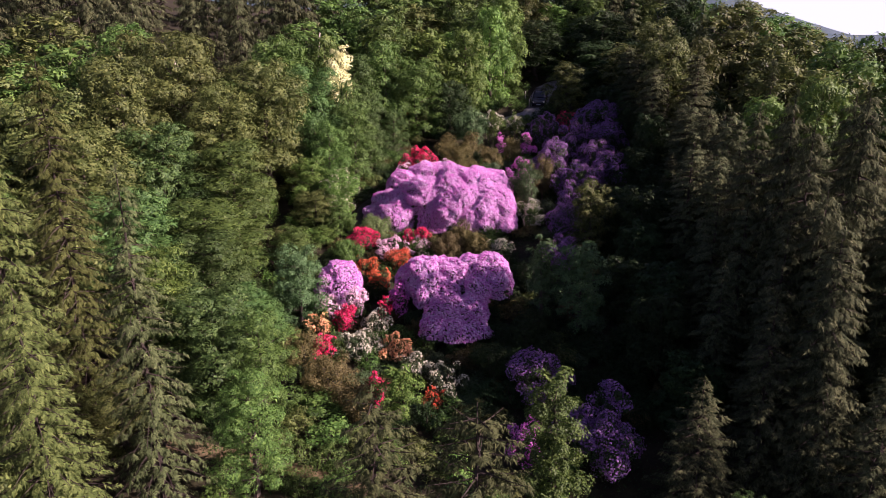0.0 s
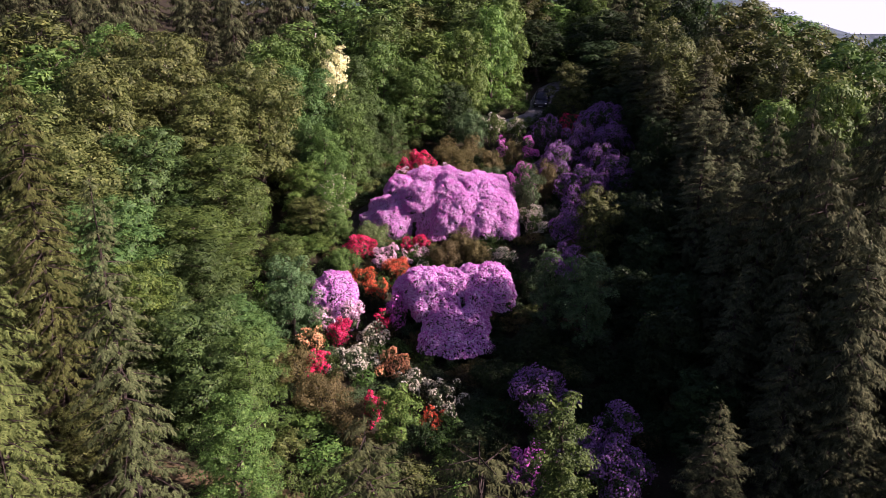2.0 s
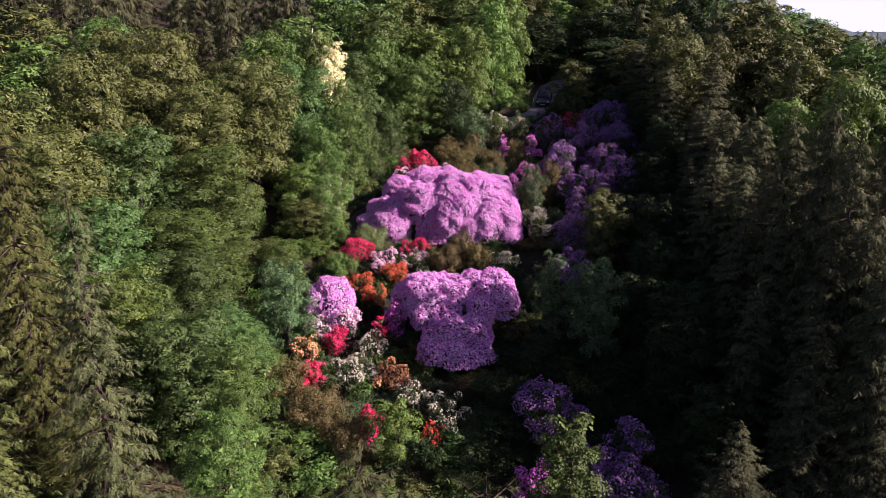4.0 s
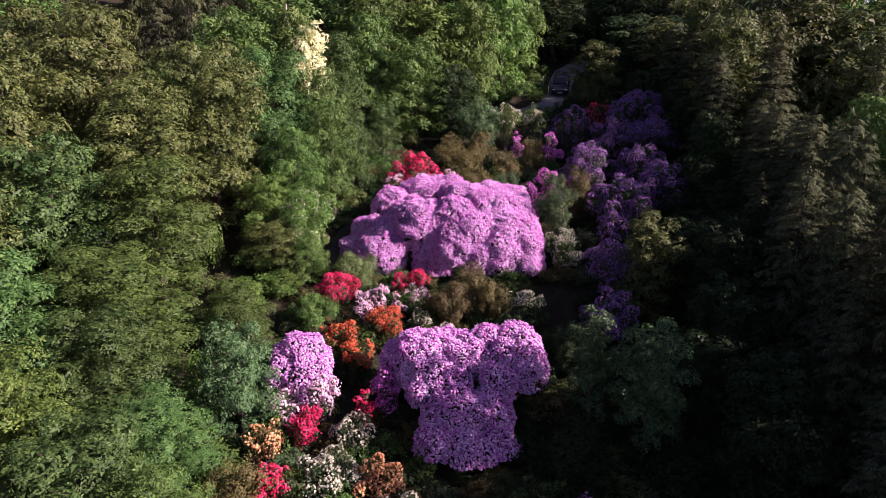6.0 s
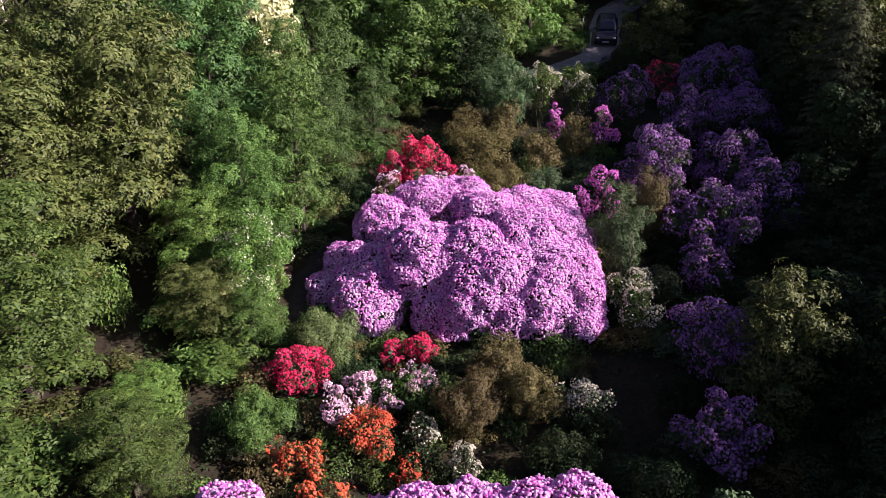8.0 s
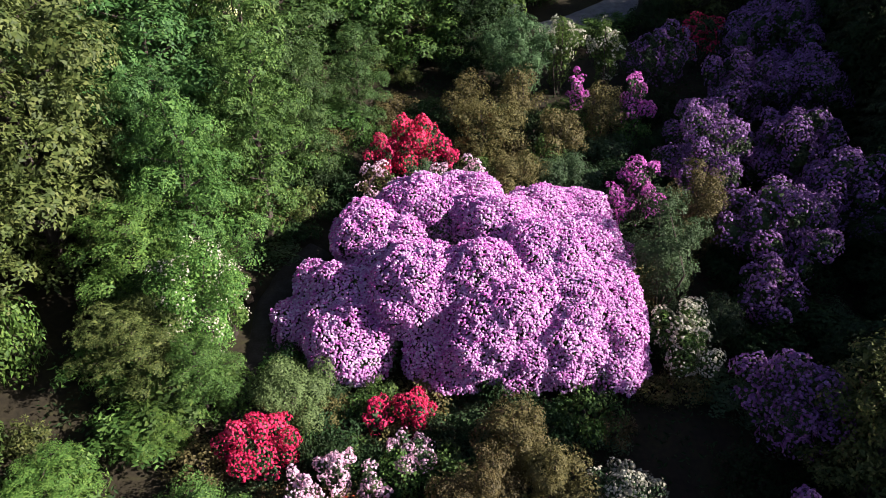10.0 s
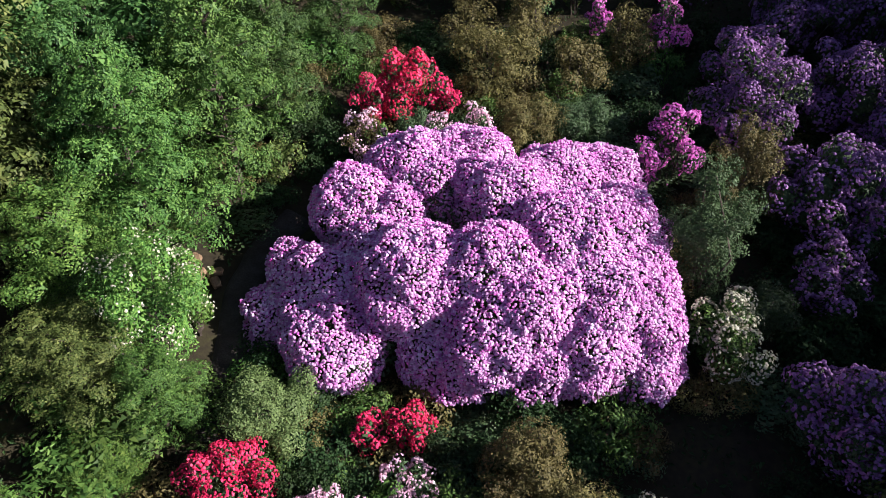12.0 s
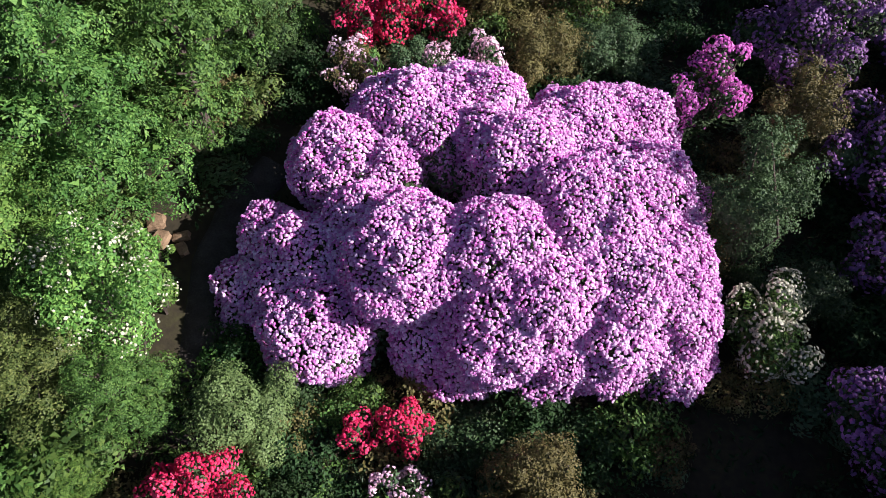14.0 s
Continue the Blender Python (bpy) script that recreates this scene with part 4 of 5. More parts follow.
L_RED, L_PURPLE, L_PALE = "rhododendron bush in scarlet red bloom", "large rhododendron in purple bloom, coloured darker for the shade", "small rhododendron with pale pink blossom"
L_BROWN, L_WHITE, L_ORANGE = "rounded shrub with russet olive leaves", "shrub with clusters of creamy white blossom", "azalea bush in flaming orange bloom"
for x, y, r, H, mat, flower, cover, label in [
    # behind the great bush
    (-2.4, 72.3, 1.3, 3.4, M_RHODO, "red", 0.82, L_RED), (-3.7, 71.6, 0.8, 2.8, M_RHODO, "red", 0.78, L_RED), (-0.9, 72.0, 0.8, 2.8, M_RHODO, "red", 0.78, L_RED), (-3.7, 69.5, 0.9, 2.8, M_RUSSET, "pale", 0.3, "russet shrub with faded pink blossom"),
    (0.5, 69.4, 0.8, 3.2, M_RHODO, "pale", 0.65, L_PALE), (-0.9, 69.2, 0.7, 3.2, M_RHODO, "pale", 0.7, L_PALE), (1.3, 74.6, 1.8, 3.0, M_RUSSET, "", 0, L_BROWN), (2.4, 70.6, 1.4, 2.6, M_RUSSET, "", 0, L_BROWN),
    (0.3, 77.0, 1.1, 3.0, M_RUSSET, "", 0, L_BROWN), (3.0, 77.0, 1.2, 3.0, M_RUSSET, "", 0, L_BROWN), (4.7, 71.2, 1.3, 2.2, M_RHODO, "", 0, "low dark green evergreen shrub"), (7.0, 75.8, 1.2, 2.8, M_RUSSET, "", 0, L_BROWN),
    (4.8, 74.4, 1.4, 2.4, M_RUSSET, "", 0, L_BROWN), (8.8, 76.4, 1.0, 3.0, M_RHODO, "magenta", 0.6, "rhododendron with pink blossom on russet leaves"), (6.2, 78.0, 0.6, 2.6, M_RHODO, "magenta", 0.7, "small rhododendron with bright pink blossom"),
    (5.4, 80.2, 1.3, 4.2, M_BRIGHT, "white", 0.15, "light green shrub with a few white flowers"), (8.0, 80.4, 1.2, 4.0, M_BRIGHT, "white", 0.2, "light green shrub with a few white flowers"), (3.2, 79.8, 2.1, 4.6, M_GREY, "", 0, "large grey-brown twiggy shrub"),
    (7.6, 68.9, 1.0, 3.4, M_RHODO, "magenta", 0.6, "rhododendron with magenta blossom"), (6.2, 67.9, 0.7, 3.0, M_RHODO, "magenta", 0.7, "rhododendron with magenta blossom"),
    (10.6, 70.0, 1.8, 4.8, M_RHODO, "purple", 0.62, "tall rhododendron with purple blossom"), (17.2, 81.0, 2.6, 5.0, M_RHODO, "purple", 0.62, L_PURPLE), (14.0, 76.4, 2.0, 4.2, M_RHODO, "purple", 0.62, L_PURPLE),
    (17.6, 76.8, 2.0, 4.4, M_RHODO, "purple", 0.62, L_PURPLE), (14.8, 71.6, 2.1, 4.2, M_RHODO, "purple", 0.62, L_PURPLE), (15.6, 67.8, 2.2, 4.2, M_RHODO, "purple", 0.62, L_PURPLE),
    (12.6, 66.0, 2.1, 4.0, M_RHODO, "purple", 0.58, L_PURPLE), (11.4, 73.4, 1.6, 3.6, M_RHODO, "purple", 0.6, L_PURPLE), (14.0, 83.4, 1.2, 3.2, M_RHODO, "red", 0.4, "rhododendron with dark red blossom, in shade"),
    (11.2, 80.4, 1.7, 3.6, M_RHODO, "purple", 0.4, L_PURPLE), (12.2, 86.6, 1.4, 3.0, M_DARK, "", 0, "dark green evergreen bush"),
    # beside and before the great bush
    (7.5, 63.7, 1.55, 5.4, M_GREY, "", 0, "tall grey-green leafy shrub"), (9.4, 66.6, 1.2, 4.6, M_RUSSET, "", 0, L_BROWN), (7.6, 61.2, 1.35, 3.0, M_GREEN, "white", 0.45, L_WHITE), (9.0, 62.2, 1.0, 2.6, M_RHODO, "", 0, "dark green evergreen shrub in shade"),
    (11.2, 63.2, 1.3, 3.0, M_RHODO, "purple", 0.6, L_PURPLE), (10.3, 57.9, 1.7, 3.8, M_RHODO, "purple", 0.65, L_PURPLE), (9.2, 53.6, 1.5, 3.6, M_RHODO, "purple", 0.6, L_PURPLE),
    (-1.75, 58.7, 0.72, 1.7, M_RHODO, "red", 0.82, L_RED), (-3.0, 58.6, 0.55, 1.6, M_RHODO, "red", 0.78, L_RED), (-1.8, 57.3, 0.85, 1.6, M_RHODO, "pale", 0.7, "low rhododendron with pink and white blossom"),
    (-6.5, 56.9, 1.2, 2.1, M_RHODO, "red", 0.72, L_RED), (-4.0, 56.0, 0.65, 2.5, M_RHODO, "pale", 0.75, L_PALE), (-4.9, 55.2, 0.7, 2.3, M_RHODO, "pale", 0.7, L_PALE), (-3.0, 55.9, 0.5, 1.9, M_RHODO, "pale", 0.7, L_PALE),
    (-1.9, 69.0, 1.0, 3.3, M_RHODO, "", 0, "dark green evergreen shrub in shade"), (-5.8, 58.8, 1.45, 2.4, M_PALELEAF, "", 0, "rounded pale green shrub"), (1.6, 57.2, 1.25, 3.2, M_RUSSET, "", 0, L_BROWN), (0.2, 55.2, 1.35, 3.2, M_RUSSET, "", 0, L_BROWN), (2.5, 55.9, 1.1, 2.8, M_RUSSET, "", 0, L_BROWN),
    (4.6, 55.7, 1.0, 2.3, M_RHODO, "white", 0.45, L_WHITE), (-1.5, 54.3, 0.65, 1.9, M_RHODO, "white", 0.45, L_WHITE), (0.0, 53.2, 0.7, 1.8, M_RHODO, "white", 0.5, L_WHITE),
    (-3.4, 54.2, 1.1, 2.1, M_RUSSET, "orange", 0.45, L_ORANGE), (-5.3, 52.7, 0.55, 2.1, M_RUSSET, "orange", 0.85, "azalea bush in red-orange bloom"), (-6.3, 52.9, 0.85, 1.9, M_RUSSET, "orange", 0.3, "russet azalea with some orange blossom"), (-4.7, 51.0, 1.1, 2.0, M_RUSSET, "orange", 0.35, "russet azalea with some orange blossom"), (-1.9, 52.8, 0.8, 1.5, M_RUSSET, "orange", 0.4, "russet azalea with some orange blossom"),
    (-7.6, 54.2, 1.3, 2.4, M_GREEN, "", 0, "fresh green leafy shrub"),
    # the lower garden
    (-8.0, 46.6, 0.9, 2.5, M_RHODO, "pale", 0.65, L_PALE), (-6.2, 47.4, 1.0, 2.6, M_RHODO, "pale", 0.65, L_PALE),
    (-3.0, 48.0, 0.8, 3.0, M_RHODO, "magenta", 0.9, "upright rhododendron in magenta bloom"), (-4.1, 47.1, 0.6, 2.3, M_RHODO, "red", 0.72, L_RED), (-6.7, 45.6, 0.9, 2.2, M_RHODO, "red", 0.82, L_RED),
    (-4.5, 45.6, 0.95, 2.2, M_RHODO, "white", 0.5, L_WHITE), (-8.3, 44.6, 1.0, 2.2, M_RUSSET, "peach", 0.3, "russet azalea with peach blossom"), (-5.5, 43.1, 1.5, 2.0, M_RHODO, "white", 0.42, L_WHITE),
    (-7.5, 42.3, 0.75, 2.5, M_RHODO, "red", 0.82, L_RED), (-3.2, 43.4, 1.1, 2.0, M_RUSSET, "peach", 0.55, "azalea with peach and salmon blossom"), (-6.6, 38.8, 1.7, 3.4, M_RUSSET, "", 0, L_BROWN), (-8.8, 41.2, 1.2, 3.0, M_RUSSET, "", 0, L_BROWN),
    (-4.0, 38.8, 0.8, 2.4, M_RHODO, "red", 0.8, L_RED), (-0.6, 38.4, 0.8, 2.0, M_RUSSET, "orange", 0.5, L_ORANGE), (-4.9, 37.3, 1.3, 2.8, M_RUSSET, "", 0, L_BROWN), (0.2, 40.0, 1.2, 2.5, M_RHODO, "white", 0.25, L_WHITE), (-1.8, 41.4, 1.1, 2.0, M_RHODO, "white", 0.35, L_WHITE),
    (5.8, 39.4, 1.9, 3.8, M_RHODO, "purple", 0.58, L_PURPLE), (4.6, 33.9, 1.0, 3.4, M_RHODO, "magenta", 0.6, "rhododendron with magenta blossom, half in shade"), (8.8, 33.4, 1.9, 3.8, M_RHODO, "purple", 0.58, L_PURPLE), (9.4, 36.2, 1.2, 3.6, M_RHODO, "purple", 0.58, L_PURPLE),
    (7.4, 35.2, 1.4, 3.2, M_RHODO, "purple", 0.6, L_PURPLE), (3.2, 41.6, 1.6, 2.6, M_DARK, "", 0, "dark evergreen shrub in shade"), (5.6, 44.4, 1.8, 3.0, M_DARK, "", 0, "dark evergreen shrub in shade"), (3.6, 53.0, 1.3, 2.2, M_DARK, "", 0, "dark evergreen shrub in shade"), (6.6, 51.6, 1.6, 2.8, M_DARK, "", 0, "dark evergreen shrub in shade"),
]:
    shrub("rhododendron" if flower in ("pink", "purple", "red", "pale", "magenta") else "shrub", x, y, r, H, mat, flower, cover, label, category="rhododendron" if flower in ("pink", "purple", "red", "pale", "magenta") else "shrub", rich=flower == "pink", head=0.115 if flower == "pink" else 0.095 if 53 < y < 72 and x < 9 else 0.125, leaf=0.085 if not flower and 53 < y < 72 and x < 9.5 else 0.12, aspect=0.7 if not flower and 53 < y < 72 and x < 9.5 else 0.4, dense=300 if not flower and 53 < y < 72 and x < 9.5 else 75, heads=140 if 53 < y < 72 and x < 9 or flower == "pink" else 80)
shrub("rhododendron", 0.2, 48.5, 3, 4.5, M_RHODO, "pink", 0.92, "broad rhododendron with pink blossom, partly shaded", head=0.125, leaf=0.14, dense=60, heads=135, bump=0.08, rich=True, mass=True, lobes=knuckled([
    (-1.4, 48.9, 1.6, 1.4, 1.3, 1.6), (-0.9, 47.7, 0.9, 1.15, 1.0, 1.4), (-2.4, 49.4, 1.1, 0.9, 0.9, 1.3), (1.0, 49.5, 1.9, 0.7, 0.6, 1.0), (2.2, 49.5, 1.9, 0.9, 0.8, 1.1), (-0.1, 49.7, 1.7, 0.8, 0.7, 1.2), (0.3, 48.6, 1.4, 0.8, 0.8, 1.3), (1.2, 48.9, 1.5, 0.7, 0.6, 1.2), (2.7, 48.5, 1.3, 0.7, 0.7, 1.2), (0.1, 47.4, 0.6, 0.9, 0.7, 1.3),
    (3.5, 49.5, 1.8, 1.15, 1.1, 1.4), (3.8, 48.4, 1.3, 1.0, 1.0, 1.3), (2.4, 47.2, 0.8, 0.8, 0.7, 1.2), (0.4, 46.3, -0.3, 1.5, 1.1, 1.5), (1.8, 46.3, -0.4, 1.2, 1.0, 1.5),
    (-0.4, 45.3, -1.2, 1.1, 0.9, 1.3), (1.0, 44.8, -1.4, 1.3, 1.0, 1.3), (2.3, 45.4, -1.2, 0.9, 0.8, 1.2)], 0.9, 0.35, 0.65))
shrub("rhododendron", -7.6, 49.2, 2.1, 3.4, M_RHODO, "pink", 0.93, "rhododendron dome covered in pink blossom", head=0.125, leaf=0.13, dense=60, heads=110, bump=0.07, rich=True, mass=True, lobes=knuckled([
    (-7.5, 49.5, 1.2, 1.45, 1.3, 1.5), (-7.0, 48.4, 0.6, 1.1, 1.0, 1.4), (-8.2, 48.7, 0.6, 0.9, 0.9, 1.3)], 0.8, 0.3, 0.55))

# tall shrubs and small trees of the garden
place(broadleaf(5.8, 1.8, M_GREY, 0.2, boughs=30, first=0.02, layered=0.2, ragged=0.15), -9.8, 46.2, 1.0, 0.3, label="tall rounded grey-green bush", category="bush")
place(broadleaf(7.2, 1.7, M_GREY, 0.2, boughs=26, first=0.25, layered=1.0), 9.2, 45.4, 1.0, 0.8, label="feathery grey-green small tree in shade")
place(broadleaf(7.2, 1.2, M_GREY, 0.2, boughs=18, first=0.25, layered=1.0), 6.8, 46.6, 1.0, 2.1, label="feathery grey-green small tree in shade")
place(broadleaf(6.9, 2.0, M_OLIVE, 0.24, boughs=28, first=0.1), 11.8, 55.6, 1.0, 1.4, label="small tree with yellowish shoots on dark foliage")
place(broadleaf(9.8, 1.5, M_GREEN, 0.2, boughs=44, first=0.05, ragged=0.2), 5.2, 29.2, 1.0, 0.0, label="slender tree overgrown with bright green climbers")
place(broadleaf(4.4, 1.3, M_BRIGHT, 0.18, boughs=18, first=0.25), -2.4, 37.0, 1.0, 1.0, label="young tree with feathery light green leaves")
place(conifer(14.2, 3.7, M_NEEDLEBLUE, 0.38, per=13, droop=0.05, tier_gap=1.0, power=0.4, whorl=9, gaps=0.2), 1.4, 21.6, 1.0, 0.3, label="broad grey-green conifer with flat sprays")
place(conifer(12.0, 3.4, M_NEEDLEBLUE, 0.38, per=13, droop=0.05, tier_gap=1.0, power=0.4, whorl=9, gaps=0.2), -2.6, 25.0, 1.0, 1.3, label="broad grey-green conifer with flat sprays")


# ---- thicket: low green shrubs at the wood's edge and under the trees ----
def thicket_kind(mat, r, H, leaf, name="thicket_shrub"):
    ob = shrub(name, 0, 0, r, H, mat, leaf=leaf, dense=25 if H > 1.5 else 75, aspect=0.6, category="shrub")
    ob["height"] = H
    return ob


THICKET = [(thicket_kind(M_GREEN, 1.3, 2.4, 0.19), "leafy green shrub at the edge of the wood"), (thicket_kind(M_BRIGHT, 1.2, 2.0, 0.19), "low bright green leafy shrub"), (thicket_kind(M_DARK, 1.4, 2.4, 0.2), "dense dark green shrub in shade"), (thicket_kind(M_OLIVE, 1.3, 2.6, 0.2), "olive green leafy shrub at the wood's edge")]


def thicket(x0, x1, y0, y1, gap, kinds, low, high, keep):
    for j in range(int((y1 - y0) / gap)):
        for i in range(int((x1 - x0) / gap)):
            x, y = x0 + (i + 0.5 * (j % 2) + rng.uniform(-0.35, 0.35)) * gap, y0 + (j + rng.uniform(-0.35, 0.35)) * gap
            if keep(x, y):
                stand(THICKET[int(rng.choice(kinds))], x, y, rng.uniform(low, high), rng.uniform(0.75, 1.2))


thicket(-14, -5, 64, 80, 2.2, [0, 2, 3], 1.4, 2.4, lambda x, y: x < np.interp(y, [64, 66.5, 69, 72, 80], [-9.8, -7.6, -6.0, -5.4, -5.0]))
thicket(-16, -8, 36, 64, 2.6, [0, 0, 1, 3], 1.6, 3.0, lambda x, y: x < np.interp(y, [36, 50, 56, 60, 64, 67, 71, 82], [-9.4, -9.4, -9.0, -8.7, -9.6, -6.9, -5.9, -5.2]))
thicket(-7, 11, 78, 92, 2.7, [0, 1, 2, 3], 1.8, 3.2, lambda x, y: y > 79 + abs(x - 2) * 0.15 and not (4 < x < 9.5 and y < 83) and abs(x - np.interp(y, [86, 89.4, 91.6, 94.6], [4, 8.6, 11, 12.2])) > 2.4)
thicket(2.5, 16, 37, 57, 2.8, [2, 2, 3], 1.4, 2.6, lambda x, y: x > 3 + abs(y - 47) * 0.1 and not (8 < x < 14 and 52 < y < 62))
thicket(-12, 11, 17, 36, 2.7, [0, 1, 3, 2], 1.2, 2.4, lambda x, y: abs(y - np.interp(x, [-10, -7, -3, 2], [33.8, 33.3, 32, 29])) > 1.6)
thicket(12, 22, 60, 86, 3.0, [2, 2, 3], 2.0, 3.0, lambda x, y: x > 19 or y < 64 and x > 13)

for x, y, h in ((6.6, 85.6, 2.0), (8.4, 86.6, 1.8), (10.2, 87.6, 1.6), (3.0, 90.4, 2.6), (5.0, 91.4, 2.6), (4.6, 93.4, 2.6), (6.8, 92.8, 2.4), (8.4, 94.6, 1.8), (9.4, 96.8, 1.8), (10.4, 99.6, 2.0)):
    stand(THICKET[0], x, y, h, 1.0)

for k, x, y, h in ((3, -8.2, 36.2, 2.2), (0, -6.4, 35.6, 1.9), (3, -4.8, 35.4, 2.0), (0, -3.2, 34.8, 1.8), (3, -1.6, 35.2, 2.0), (0, -7.4, 37.6, 2.0), (2, -3.0, 36.6, 1.8), (3, -0.4, 33.8, 1.8), (0, 0.8, 35.4, 2.0), (2, 1.6, 37.4, 2.2), (3, -9.2, 34.8, 1.8)):
    stand(THICKET[k], x, y, h, 1.0)

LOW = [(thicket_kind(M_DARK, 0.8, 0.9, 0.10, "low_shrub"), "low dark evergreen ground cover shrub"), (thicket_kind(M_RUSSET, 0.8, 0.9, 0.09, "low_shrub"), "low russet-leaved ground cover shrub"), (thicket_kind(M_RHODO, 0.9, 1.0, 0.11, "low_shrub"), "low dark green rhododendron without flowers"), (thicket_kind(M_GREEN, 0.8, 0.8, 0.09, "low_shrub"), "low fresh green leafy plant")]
for j in range(24):
    for i in range(15):
        x, y = -9.0 + (i + 0.5 * (j % 2) + rng.uniform(-0.35, 0.35)) * 1.6, 37.5 + (j + rng.uniform(-0.35, 0.35)) * 1.75
        path_x = np.interp(y, [54, 58, 61, 63.5, 65.6, 68, 71, 76], [-8.2, -7.5, -7.4, -7.5, -6.9, -5.8, -5, -4.5])
        in_bush = -5.5 < x < 5.2 and 60.5 < y < 67
        bare = 5.5 < x < 8.5 and 53 < y < 59
        if in_bush or bare or 58 < y < 66.5 and x < path_x + 0.9:
            continue
        # darker-leaved kinds are put where the shade falls
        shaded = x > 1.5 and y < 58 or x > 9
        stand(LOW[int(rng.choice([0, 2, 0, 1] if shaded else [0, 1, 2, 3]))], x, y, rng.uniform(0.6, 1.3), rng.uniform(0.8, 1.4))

for k, x, y, h in ((0, -4.4, 58.3, 0.8), (3, -3.4, 59.5, 0.7), (2, -0.6, 58.7, 0.9), (0, 0.6, 58.3, 0.9), (2, -2.6, 57.5, 0.8), (3, -7.3, 57.6, 0.7), (0, -4.6, 57.2, 0.9), (0, 2.8, 58.5, 0.9), (3, -7.7, 59.6, 0.6), (2, -0.3, 57.4, 0.9), (0, 1.9, 59.0, 0.8), (0, -5.2, 59.9, 0.8), (3, -6.4, 60.6, 0.7), (2, 4.0, 58.9, 0.8), (0, -3.2, 56.8, 0.8), (3, -5.6, 57.6, 0.8)):
    stand(LOW[k], x, y, h, 1.2)

# an elder in white flower and its neighbours over the path
shrub("shrub", -8.3, 59.3, 0.9, 1.8, M_GREEN, label="leafy green shrub beside the path", leaf=0.13, dense=80, category="shrub", aspect=0.5)
shrub("shrub", -8.9, 60.6, 1.6, 5.0, M_BRIGHT, "white", 0.2, "elder bush with flat heads of white flowers", leaf=0.1, head=0.075, dense=150, heads=60, category="shrub", aspect=0.5)
shrub("shrub", -8.5, 62.0, 0.9, 3.2, M_BRIGHT, "white", 0.15, "elder bush with flat heads of white flowers", leaf=0.1, head=0.075, dense=150, heads=60, category="shrub", aspect=0.5)

def marker_post(x, y):
    root = new("marker_post")
    root.location = (x, y, gz(x, y) + 0.05)
    part("post", tube([(0, 0, -0.3), (0, 0, 0.6), (0.01, 0, 1.1)], [0.06, 0.055, 0.05], 8), M_PALEBARK, root)
    part("cap", ball((0.01, 0, 1.1), (0.06, 0.06, 0.03), 8, 5, 0.0), M_PALEBARK, root)
    return tagged(root, "pale wooden marker post beside the lane", "post")


marker_post(10.7, 96.6)
marker_post(10.9, 93.6)
for x, y in ((10.0, 94.2), (10.4, 95.4), (9.6, 93.2)):
    stand(LOW[3], x, y, 0.7, 1.3)
for x, y in ((-8.6, 32.6), (-7.3, 32.2), (-5.9, 32.1), (-4.6, 31.4), (-3.2, 30.9), (-8.0, 34.4), (-6.2, 34.0), (-2.0, 30.4), (-5.2, 33.6)):
    stand(LOW[3], x, y, rng.uniform(0.6, 1.1), 1.25)

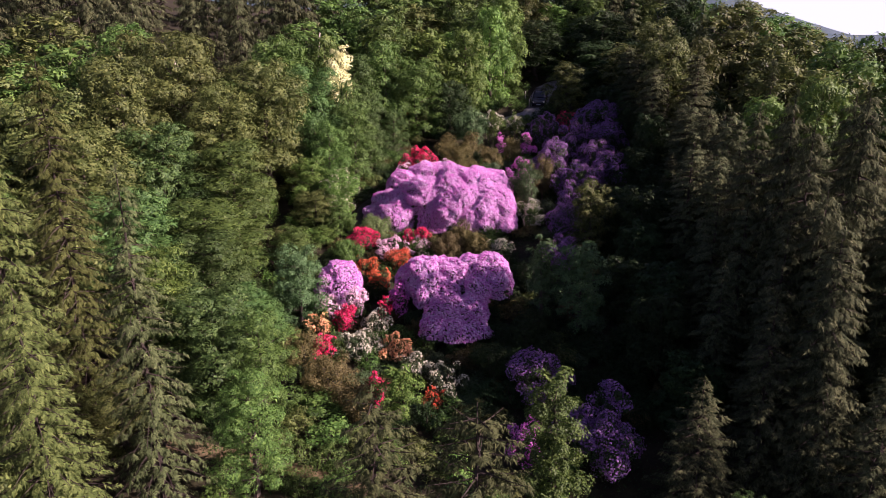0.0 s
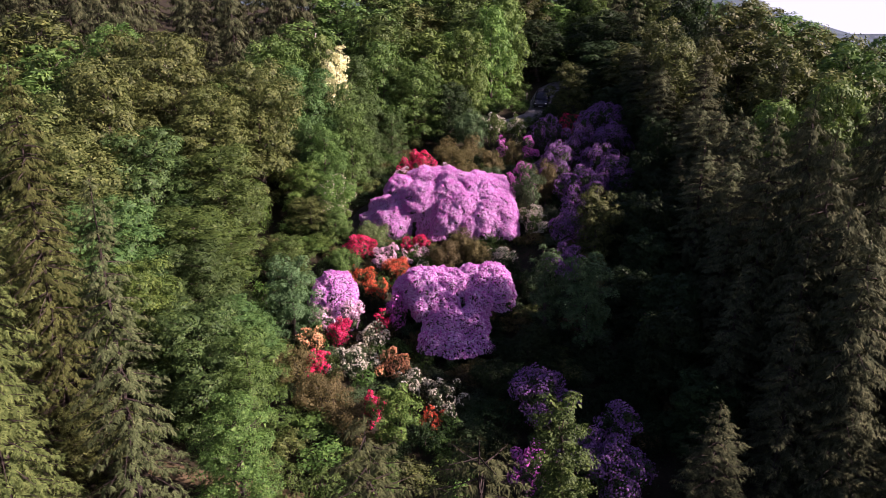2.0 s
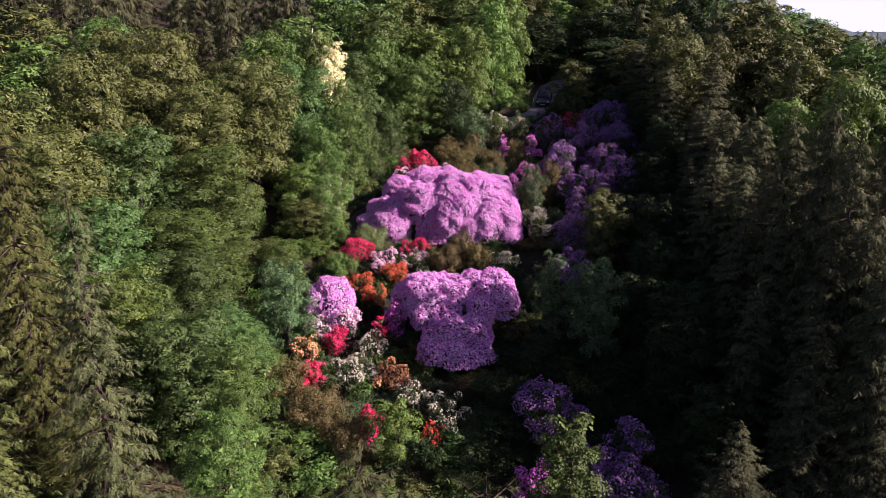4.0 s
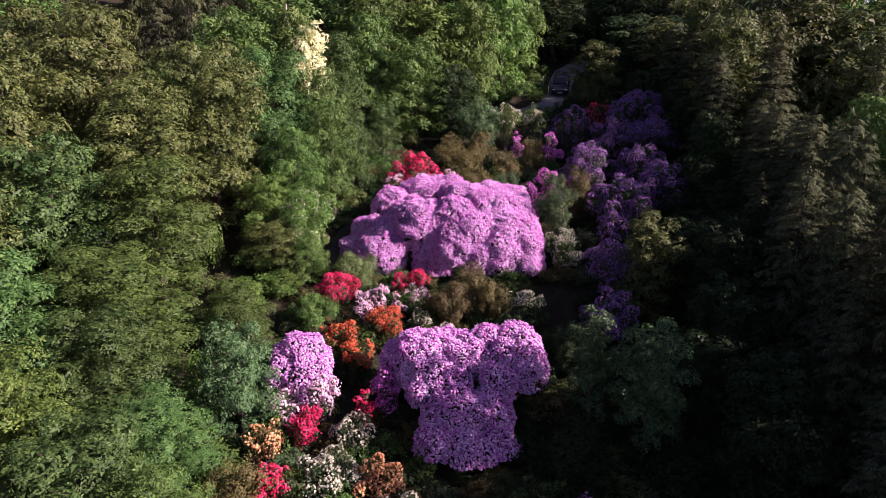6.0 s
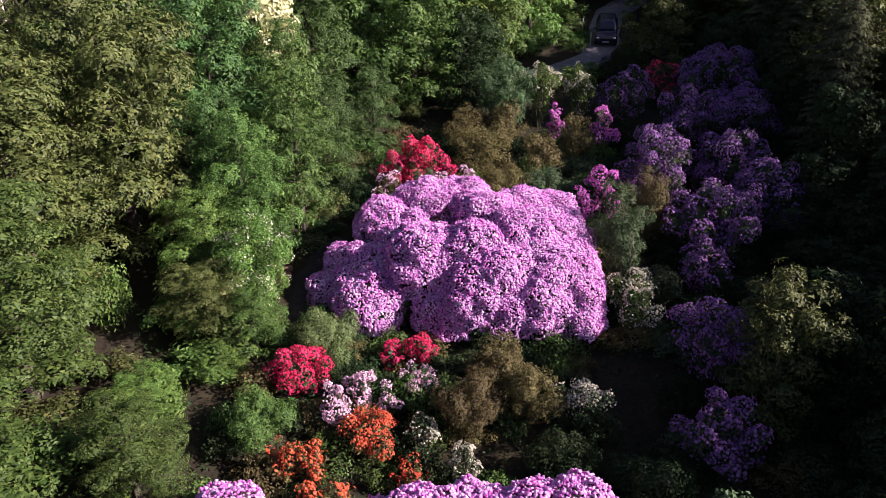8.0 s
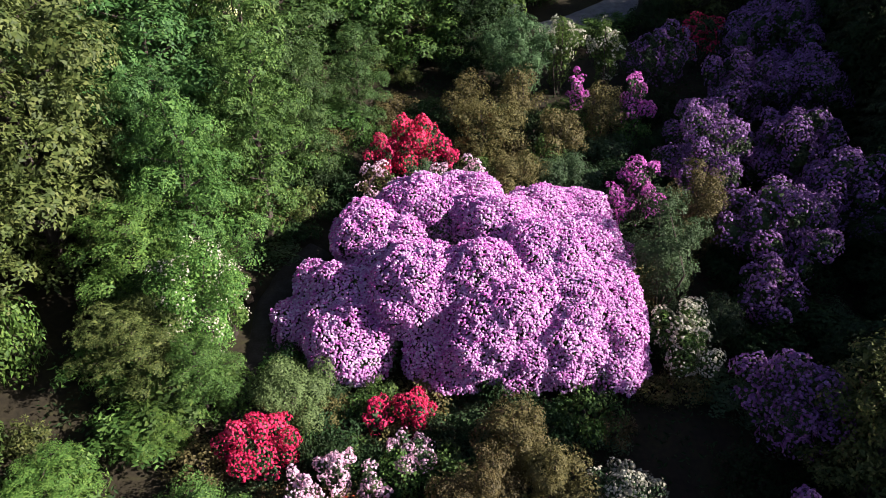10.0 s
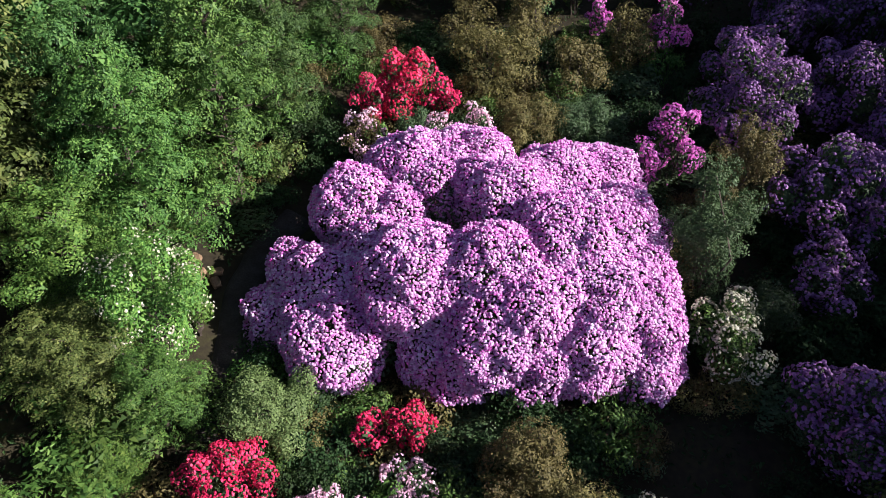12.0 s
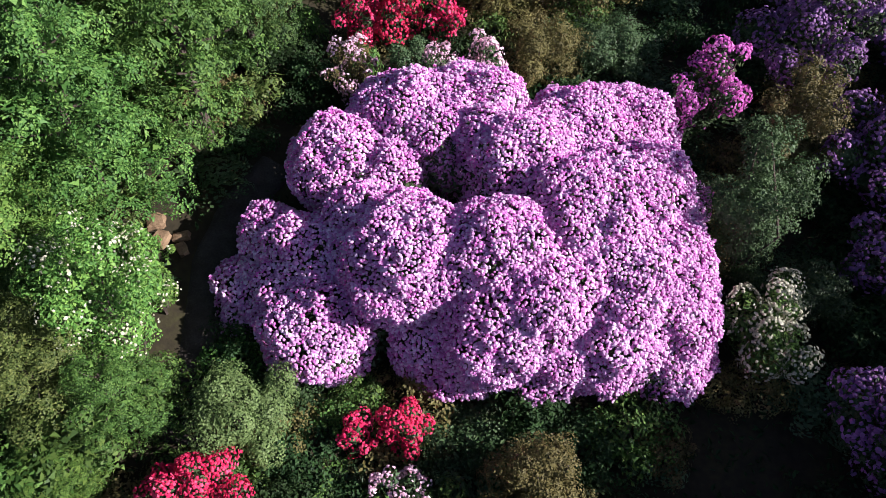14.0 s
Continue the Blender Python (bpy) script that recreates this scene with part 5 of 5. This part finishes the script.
# ---- the car on the lane ----
def car(x, y, heading):
    """A dark estate car, its nose along -y of its own frame."""
    def prism(rings):
        v, t, m = [p for r in rings for p in r], [], len(rings[0])
        for i in range(len(rings) - 1):
            for k in range(m):
                a, b = i * m + k, i * m + (k + 1) % m
                t += [(a, b, b + m), (a, b + m, a + m)]
        for o, flip in ((0, True), ((len(rings) - 1) * m, False)):
            t += [(o, o + k + 1, o + k) if flip else (o, o + k, o + k + 1) for k in range(1, m - 1)]
        return v, t

    def oval(w, y0, y1, z, soft=0.18):
        return [(-w + soft, y0, z), (w - soft, y0, z), (w, y0 + soft, z), (w, y1 - soft, z), (w - soft, y1, z), (-w + soft, y1, z), (-w, y1 - soft, z), (-w, y0 + soft, z)]

    root = new("car")
    fall = math.atan(0.225)
    root.matrix_basis = Matrix.Translation((x, y, gz(x, y) + 0.16)) @ Matrix.Rotation(heading, 4, "Z") @ Matrix.Rotation(fall, 4, "X")
    body = part("body", prism([oval(0.80, -2.02, 2.02, 0.24), oval(0.89, -2.14, 2.12, 0.42), oval(0.90, -2.16, 2.14, 0.66), oval(0.87, -2.08, 2.10, 0.90), oval(0.80, -1.96, 2.04, 0.97)]), M_CARPAINT, root)
    part("cabin", prism([oval(0.78, -0.98, 2.00, 0.96), oval(0.74, -0.62, 1.92, 1.22), oval(0.62, -0.22, 1.66, 1.46), oval(0.52, 0.0, 1.5, 1.50)]), M_CARPAINT, root)
    pane = [(-0.66, -0.93, 1.02), (0.66, -0.93, 1.02), (0.56, -0.30, 1.42), (-0.56, -0.30, 1.42)]
    part("windscreen", prism([[(px, py - 0.05, pz + 0.03) for px, py, pz in pane], [(px, py - 0.02, pz) for px, py, pz in pane]]), M_CARGLASS, root, "dark glass windscreen")
    for sx in (-1, 1):
        q = [(sx * 0.775, -0.66, 1.02), (sx * 0.785, 1.75, 1.02), (sx * 0.66, 1.5, 1.40), (sx * 0.67, -0.16, 1.40)]
        part("side_window", prism([q, [(px + sx * 0.02, py, pz) for px, py, pz in q]]), M_CARGLASS, root, "dark glass side window")
        part("headlight", ball((sx * 0.62, -2.09, 0.72), (0.17, 0.06, 0.09), 10, 6, 0.0), M_CARLAMP, body, "clear glass headlight")
        part("mirror", ball((sx * 0.98, -0.62, 1.0), (0.1, 0.06, 0.07), 8, 5, 0.0), M_CARPAINT, body)
        for wy in (-1.34, 1.32):
            c = (sx * 0.80, wy, 0.20)
            tyre = part("wheel", tube([(c[0] - 0.1, wy, 0.2), (c[0] - 0.09, wy, 0.2), (c[0] + 0.09, wy, 0.2), (c[0] + 0.1, wy, 0.2)], [0.24, 0.32, 0.32, 0.24], 18), M_TYRE, root, "black rubber tyre")
            part("rim", tube([(c[0] + sx * 0.09, wy, 0.2), (c[0] + sx * 0.115, wy, 0.2)], [0.2, 0.17], 14), M_CARLAMP, tyre, "silver metal rim")
    part("grille", prism([oval(0.44, -2.19, -2.1, 0.52, 0.03), oval(0.44, -2.18, -2.1, 0.70, 0.03)]), M_TYRE, body)
    part("number_plate", prism([oval(0.26, -2.21, -2.18, 0.38, 0.01), oval(0.26, -2.21, -2.18, 0.49, 0.01)]), M_CARLAMP, body)
    return tagged(root, "dark blue estate car on the grey lane", "car")


car(12.45, 95.2, -0.2)

# ---- stones by the path ----
def stone(x, y, sx, sy, sz, turn):
    """A flat, broken slab with worn edges."""
    bm = bmesh.new()
    bmesh.ops.create_cube(bm, size=2.0)
    bmesh.ops.subdivide_edges(bm, edges=bm.edges[:], cuts=3, use_grid_fill=True)
    for v in bm.verts:
        d = v.co.normalized()
        q = v.co.lerp(d * 1.15, 0.45)
        k = 1 + 0.25 * noise.noise(v.co * 0.9 + Vector((x * 3, y * 3, 0))) + 0.08 * noise.noise(v.co * 3)
        v.co = Vector((q.x * sx * k, q.y * sy * k, q.z * sz * k))
    me = bpy.data.meshes.new("boulder")
    bm.to_mesh(me)
    bm.free()
    me.materials.append(M_STONE)
    ob = new("boulder", me)
    ob.matrix_basis = pose(x, y, gz(x, y) + 0.13, 6, -8, turn)
    tagged(ob, "flat tan broken stone slab beside the path", "stone", "stones by the path")


for st in [(-9.25, 64.55, 0.28, 0.24, 0.13, 20), (-9.0, 64.0, 0.26, 0.22, 0.12, 70), (-8.45, 64.15, 0.26, 0.12, 0.10, 10), (-8.35, 63.75, 0.14, 0.24, 0.08, 30)]:
    stone(*st)


# ---- low growth on the ground ----
def undergrowth():
    n = 34000
    P = np.stack([rng.uniform(-14, 16, n), rng.uniform(26, 88, n), np.zeros(n)], axis=1)
    val = np.array([noise.noise((p[0] * 0.35, p[1] * 0.35, 5.0)) for p in P])
    off_path = np.abs(P[:, 0] - np.interp(P[:, 1], [54, 58, 61, 63.5, 65.6, 68, 71, 76], [-8.2, -7.5, -7.4, -7.5, -6.9, -5.8, -5, -4.5])) > 0.6
    P = P[(val > -0.12) & off_path]
    P[:, 2] = [gz(p[0], p[1]) + 0.14 for p in P] + rng.uniform(-0.1, 0.25, len(P))
    ob = new("undergrowth", mesh_from("undergrowth", *leaves(P, np.tile([0, 0, 1.0], (len(P), 1)), 0.2, 0.45, 0.15, wild=0.8), M_DARK))
    tagged(ob, "low dark green ferns and ground cover on soil", "undergrowth", kind="stuff")


undergrowth()
